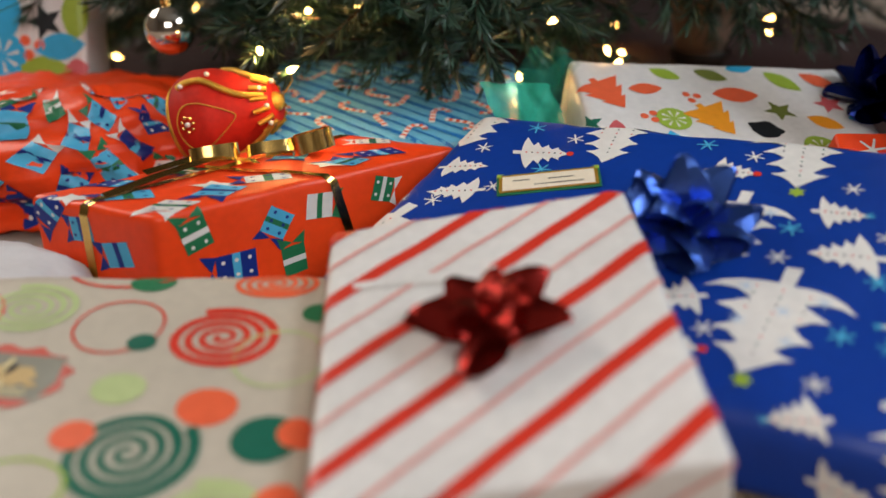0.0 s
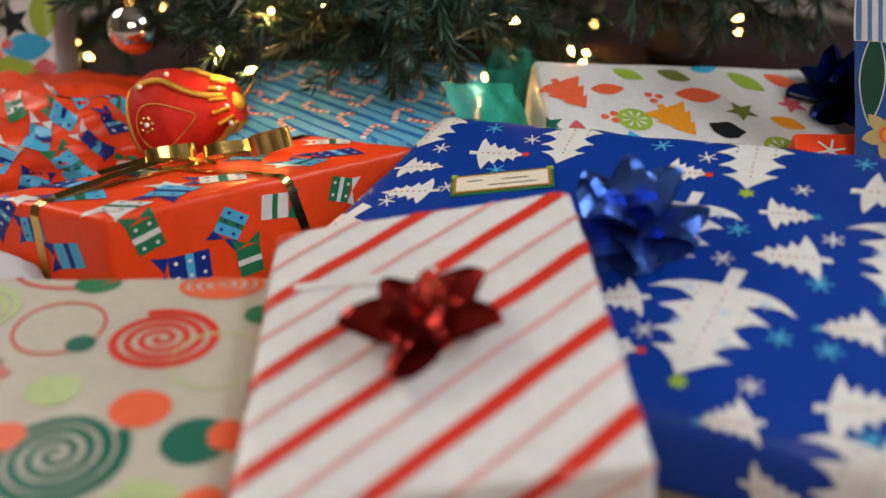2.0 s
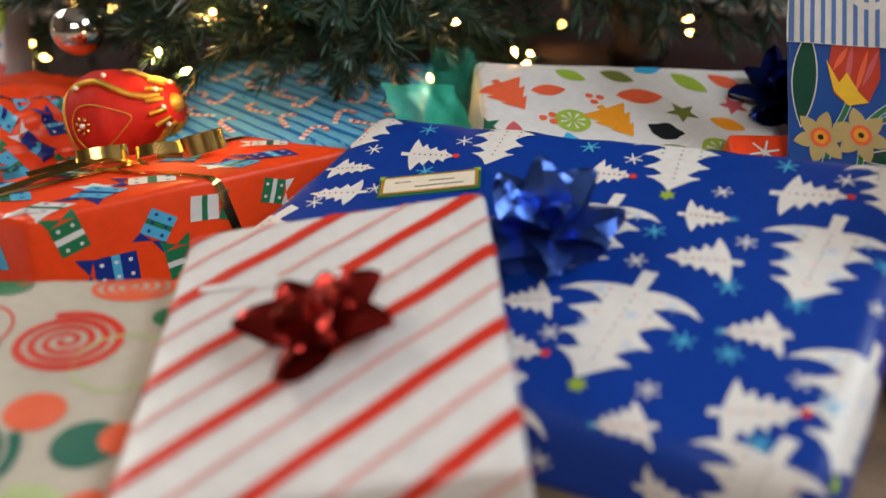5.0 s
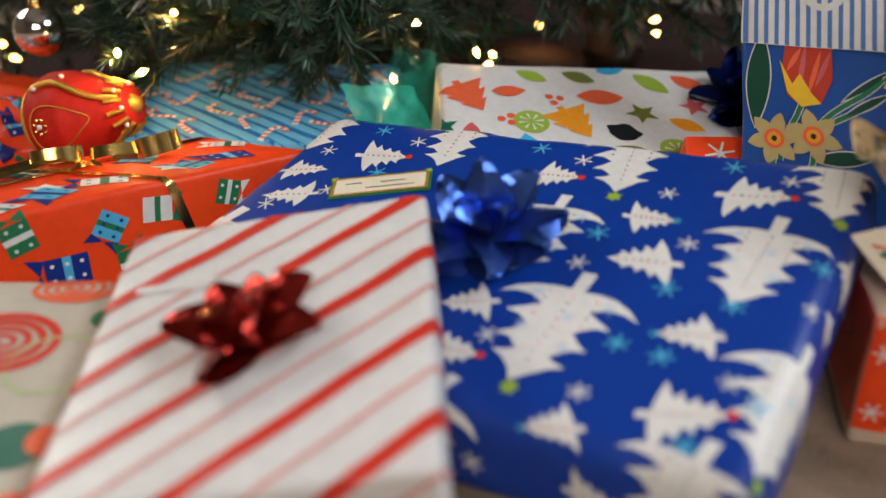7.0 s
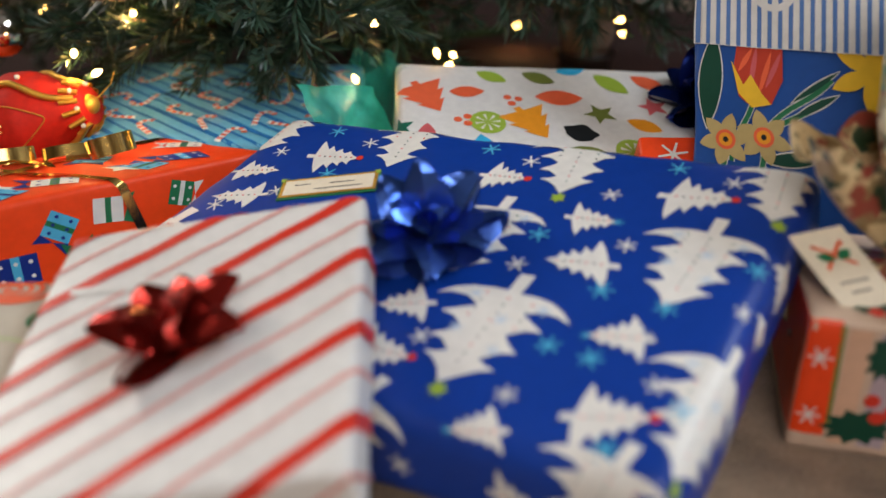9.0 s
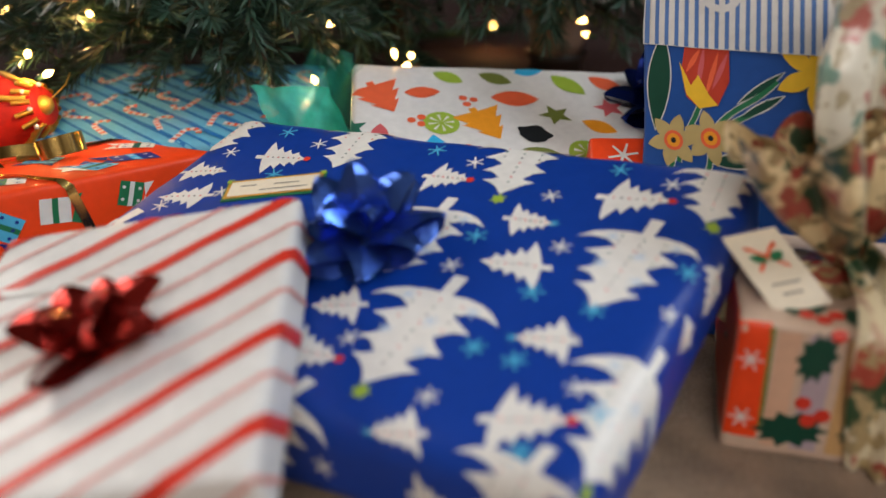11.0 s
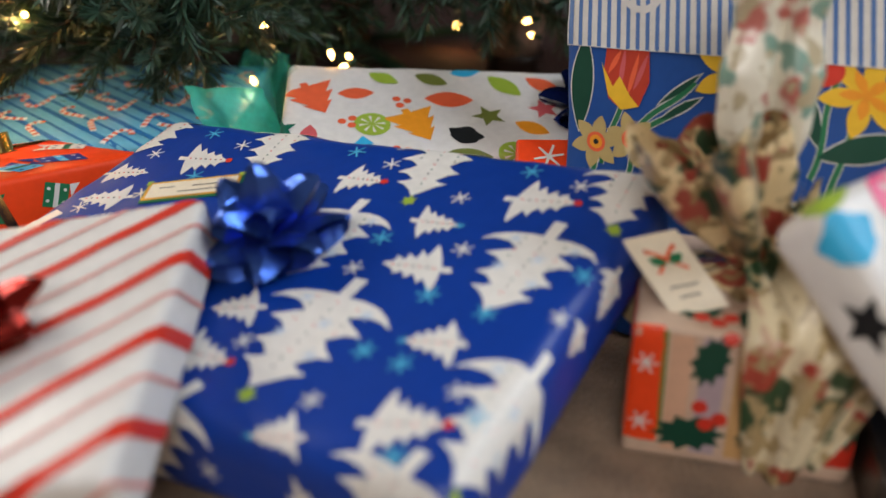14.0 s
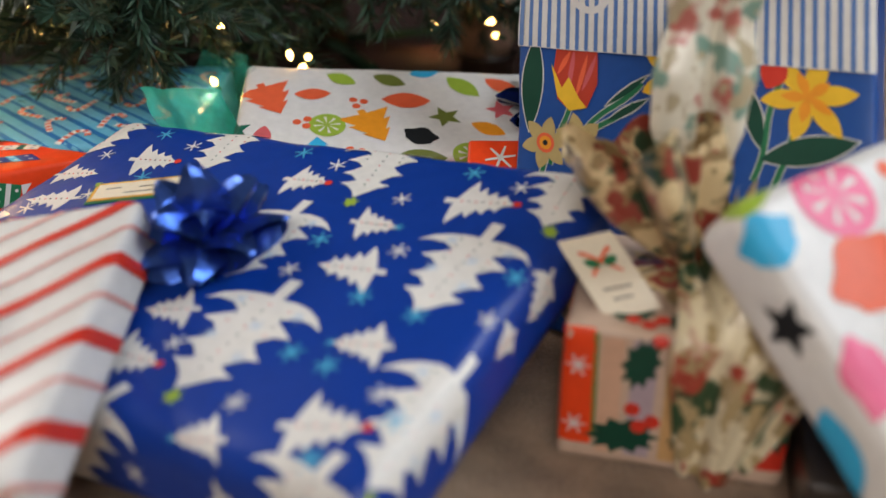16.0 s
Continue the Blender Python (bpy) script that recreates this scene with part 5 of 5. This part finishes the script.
for i, p in enumerate(BULBS):
    if not bulb_mesh:
        bm = bmesh.new()
        bmesh.ops.create_uvsphere(bm, u_segments=10, v_segments=8, radius=0.0036)
        for v in bm.verts:
            v.co.z *= 2.0
            if v.co.z > 0:
                v.co.x *= 1 - 0.5 * v.co.z / 0.0062
                v.co.y *= 1 - 0.5 * v.co.z / 0.0062
        b_ob = finish("bulb", bm, GLOW, lights)
        bm = bmesh.new()
        bmesh.ops.create_cone(bm, cap_ends=True, segments=10, radius1=0.0026, radius2=0.0032, depth=0.011, matrix=Matrix.Translation((0, 0, -0.0105)))
        s_ob = finish("socket", bm, SOCKET, lights)
        bulb_mesh, sock_mesh = b_ob.data, s_ob.data
    else:
        b_ob, s_ob = new("bulb", bulb_mesh), new("socket", sock_mesh)
        b_ob.parent = lights
    m = Matrix.Translation(Vector(p) - Vector((0, 1.0, 0.2))) @ Euler((rnd.uniform(0.6, 2.4), rnd.uniform(-0.6, 0.6), rnd.uniform(0, 6))).to_matrix().to_4x4()
    b_ob.matrix_basis = m
    s_ob.parent = b_ob


def wire(name, pts, r, material, parent):
    cu = bpy.data.curves.new(name, "CURVE")
    cu.dimensions, cu.bevel_depth, cu.bevel_resolution = "3D", r, 1
    sp = cu.splines.new("POLY")
    sp.points.add(len(pts) - 1)
    for q, p in zip(sp.points, pts):
        q.co = (*p, 1)
    tmp = bpy.data.objects.new(name, cu)
    me = bpy.data.meshes.new_from_object(tmp)
    bpy.data.objects.remove(tmp)
    me.materials.append(material)
    bm = bmesh.new()
    bm.from_mesh(me)
    return part(name, bm, material, parent)


order = sorted(BULBS, key=lambda p: p[0])
cord = []
for a, b in zip(order, order[1:]):
    for f in (0, 0.25, 0.5, 0.75):
        q = Vector(a).lerp(Vector(b), f)
        cord.append(tuple(q + Vector((0, 0.05, 0.035 * math.sin(math.pi * f)))))
wire("cord", cord, 0.0007, SOCKET, lights)

# ---- ornaments ----
SILVER = shader("silvered_glass", (0.9, 0.86, 0.8), 0.06, 1.0)
ball = thing("glass_bauble", (-0.300, 0.950, 0.194), "mirrored silver glass bauble hanging on the tree", "bauble")
bm = bmesh.new()
bmesh.ops.create_uvsphere(bm, u_segments=40, v_segments=24, radius=0.0275, matrix=Matrix.Translation((-0.300, 0.950, 0.194)))
part("glass_ball", bm, SILVER, ball)
bm = bmesh.new()
bmesh.ops.create_cone(bm, cap_ends=True, segments=16, radius1=0.007, radius2=0.006, depth=0.008, matrix=Matrix.Translation((-0.300, 0.950, 0.2245)))
part("cap", bm, GOLD, ball)
wire("hook", [(-0.300, 0.950, 0.228), (-0.299, 0.952, 0.245), (-0.296, 0.955, 0.27)], 0.0007, GOLD, ball)

VELVET = shader("red_satin", (0.52, 0.016, 0.006), 0.6, 0, 0.15, 40, 0.1, 300)
VELVET.node_tree.nodes["Principled BSDF"].inputs["Specular IOR Level"].default_value = 0.25
orn_at = Matrix.Translation((-0.218, 0.848, 0.127)) @ Matrix.Rotation(radians(-8), 4, "Z") @ Matrix.Rotation(radians(-17), 4, "Y") @ Matrix.Scale(0.94, 4)
ornament = thing("red_bell_ornament", (-0.226, 0.848, 0.134), "red satin ornament with gold braid, pearls and flower beads", "ornament")


def belly(x, a, off=0.0):
    """The bell's surface: x along its axis, a round it."""
    f = (x + 0.056) / 0.112
    r = 0.0
    prof = ((0.0, 0.020), (0.04, 0.034), (0.12, 0.044), (0.28, 0.0485), (0.45, 0.046), (0.62, 0.038), (0.78, 0.030), (0.9, 0.024), (1.0, 0.018))
    for (f0, r0), (f1, r1) in zip(prof, prof[1:]):
        if f0 <= f <= f1 or (f1 == 1.0 and f > 1):
            g = (f - f0) / (f1 - f0)
            g = g * g * (3 - 2 * g) * 0.35 + g * 0.65
            r = r0 + (r1 - r0) * g
            break
    r = 1.14 * r + off
    return orn_at @ Vector((x, -r * math.cos(a), r * math.sin(a)))


bm = bmesh.new()
rows = [[bm.verts.new(belly(-0.056 + 0.112 * i / 28, 2 * math.pi * j / 48)) for j in range(48)] for i in range(29)]
for p, q in zip(rows, rows[1:]):
    for j in range(48):
        bm.faces.new((p[j], p[(j + 1) % 48], q[(j + 1) % 48], q[j]))
bm.faces.new(rows[0])
bm.faces.new(rows[-1])
bmesh.ops.recalc_face_normals(bm, faces=bm.faces)
part("satin_body", bm, VELVET, ornament)
wire("rim_braid", [belly(-0.048, 2 * math.pi * i / 60, 0.0014) for i in range(61)], 0.0022, GOLD_CORD, ornament)
for k in range(14):
    wire("short_braid", [belly(0.040 + 0.016 * i / 6, 0.449 * k, 0.0014) for i in range(7)], 0.0026, GOLD_CORD, ornament)
for a0 in (-1.15, 0.95, 2.2, 3.6, 5.0):
    wire("braid", [belly(-0.03 + 0.083 * i / 24, a0 * (1 - 0.35 * (i / 24) ** 2) + 0.12 * math.sin(i / 4), 0.0018) for i in range(25)], 0.0034, GOLD_CORD, ornament)
loop = []
for i in range(41):
    t = 2 * math.pi * i / 40
    loop.append(belly(-0.006 + 0.03 * math.cos(t), 0.1 + 0.42 * math.sin(t) * (1 - 0.45 * math.cos(t)), 0.0008))
wire("gold_thread", loop, 0.0007, GOLD_CORD, ornament)
PEARL = shader("pearl_bead", (0.85, 0.8, 0.7), 0.2, 0.2, coat=0.6)
for x, a in ((-0.022, 0.18), (0.054, 0.1), (0.05, 0.9), (0.05, -0.7), (-0.032, -1.1), (-0.025, 0.95), (0.0, -1.35), (0.058, 1.7), (0.0, 1.25)):
    bm = bmesh.new()
    bmesh.ops.create_icosphere(bm, subdivisions=2, radius=0.0028, matrix=Matrix.Translation(belly(x, a, 0.002)))
    part("pearl", bm, PEARL, ornament)
bm = bmesh.new()
for k in range(7):
    t = 2 * math.pi * k / 7
    bmesh.ops.create_icosphere(bm, subdivisions=1, radius=0.0024, matrix=Matrix.Translation(belly(-0.022 + 0.0062 * math.cos(t), 0.18 + 0.135 * math.sin(t), 0.0012)))
part("bead_flower", bm, GOLD, ornament)
bm = bmesh.new()
bmesh.ops.create_uvsphere(bm, u_segments=18, v_segments=12, radius=0.011, matrix=orn_at @ Matrix.Translation((0.054, 0, 0)))
part("gold_knot", bm, GOLD_CORD, ornament)
wire("hanging_cord", [tuple(orn_at @ Vector(p)) for p in ((0.060, 0, 0.002), (0.066, 0.01, 0.006), (0.070, 0.03, 0.012), (0.060, 0.06, 0.02))], 0.0006, GOLD_CORD, ornament)


# ---- green tulle behind the blue box ----
def tulle_material(name, cover):
    m = shader(name, (0.03, 0.56, 0.38), 0.6, 0, 0.15, 40)
    n, l = m.node_tree.nodes, m.node_tree.links
    mix, clear = n.new("ShaderNodeMixShader"), n.new("ShaderNodeBsdfTransparent")
    mix.inputs[0].default_value = cover
    l.new(clear.outputs[0], mix.inputs[1])
    l.new(n["Principled BSDF"].outputs[0], mix.inputs[2])
    l.new(mix.outputs[0], n["Material Output"].inputs["Surface"])
    return m


TULLE, SHEER = tulle_material("green_tulle", 0.62), tulle_material("sheer_green_tulle", 0.16)
tulle = thing("green_tulle_bow", (0.12, 0.88, 0.10), "sheer green tulle bow, fanned out beside the white box", "tulle bow")
for low_a, low_b, top_a, top_b, mat, sd in (((0.060, 0.845, 0.112), (0.135, 0.87, 0.100), (0.036, 0.85, 0.157), (0.112, 0.88, 0.150), TULLE, 1.0), ((0.080, 0.86, 0.108), (0.140, 0.885, 0.100), (0.074, 0.875, 0.165), (0.146, 0.91, 0.170), SHEER, 2.0), ((0.055, 0.88, 0.112), (0.12, 0.90, 0.100), (0.090, 0.90, 0.182), (0.135, 0.92, 0.178), SHEER, 3.0)):
    bm, rows = bmesh.new(), []
    for i in range(16):
        f = i / 15
        row = []
        for j in range(24):
            g = j / 23
            p = Vector(low_a).lerp(Vector(low_b), g).lerp(Vector(top_a).lerp(Vector(top_b), g), f)
            p += Vector((0.004 * noise.noise(Vector((g * 3, f * 3, sd))), 0.012 * noise.noise(Vector((g * 4 + sd, f * 1.5, sd))) + 0.004 * math.sin(9 * g + sd), 0.010 * f * noise.noise(Vector((g * 3.2, sd, 5)))))
            row.append(bm.verts.new(p))
        rows.append(row)
    for p, q in zip(rows, rows[1:]):
        for j in range(23):
            bm.faces.new((p[j], p[j + 1], q[j + 1], q[j]))
    part("tulle_sheet", bm, mat, tulle)

# ---- a pale pot far behind the tree ----
pot = thing("plant_pot", (0.405, 1.35, 0), "pale terracotta pot on a dark foot behind the tree's boughs", "pot")


def turned(profile, x, y):
    """A body of revolution from rings of (radius, height)."""
    bm = bmesh.new()
    rows = [[bm.verts.new((x + r * math.cos(2 * math.pi * i / 32), y + r * math.sin(2 * math.pi * i / 32), z)) for i in range(32)] for r, z in profile]
    for p, q in zip(rows, rows[1:]):
        for i in range(32):
            bm.faces.new((p[i], p[(i + 1) % 32], q[(i + 1) % 32], q[i]))
    return bm


part("clay_body", turned(((0.01, 0.088), (0.036, 0.088), (0.042, 0.11), (0.054, 0.165), (0.060, 0.17), (0.061, 0.188), (0.053, 0.188), (0.048, 0.165), (0.01, 0.15)), 0.405, 1.35), shader("pale_clay", (0.50, 0.33, 0.24), 0.8, 0, 0.1, 20, 0.2, 100), pot)
part("foot", turned(((0.01, 0.012), (0.075, 0.012), (0.075, 0.02), (0.045, 0.035), (0.04, 0.075), (0.05, 0.088), (0.01, 0.088)), 0.405, 1.35), shader("dark_stained_wood", (0.03, 0.014, 0.008), 0.5, 0, 0.3, 30, 0.1, 90), pot)
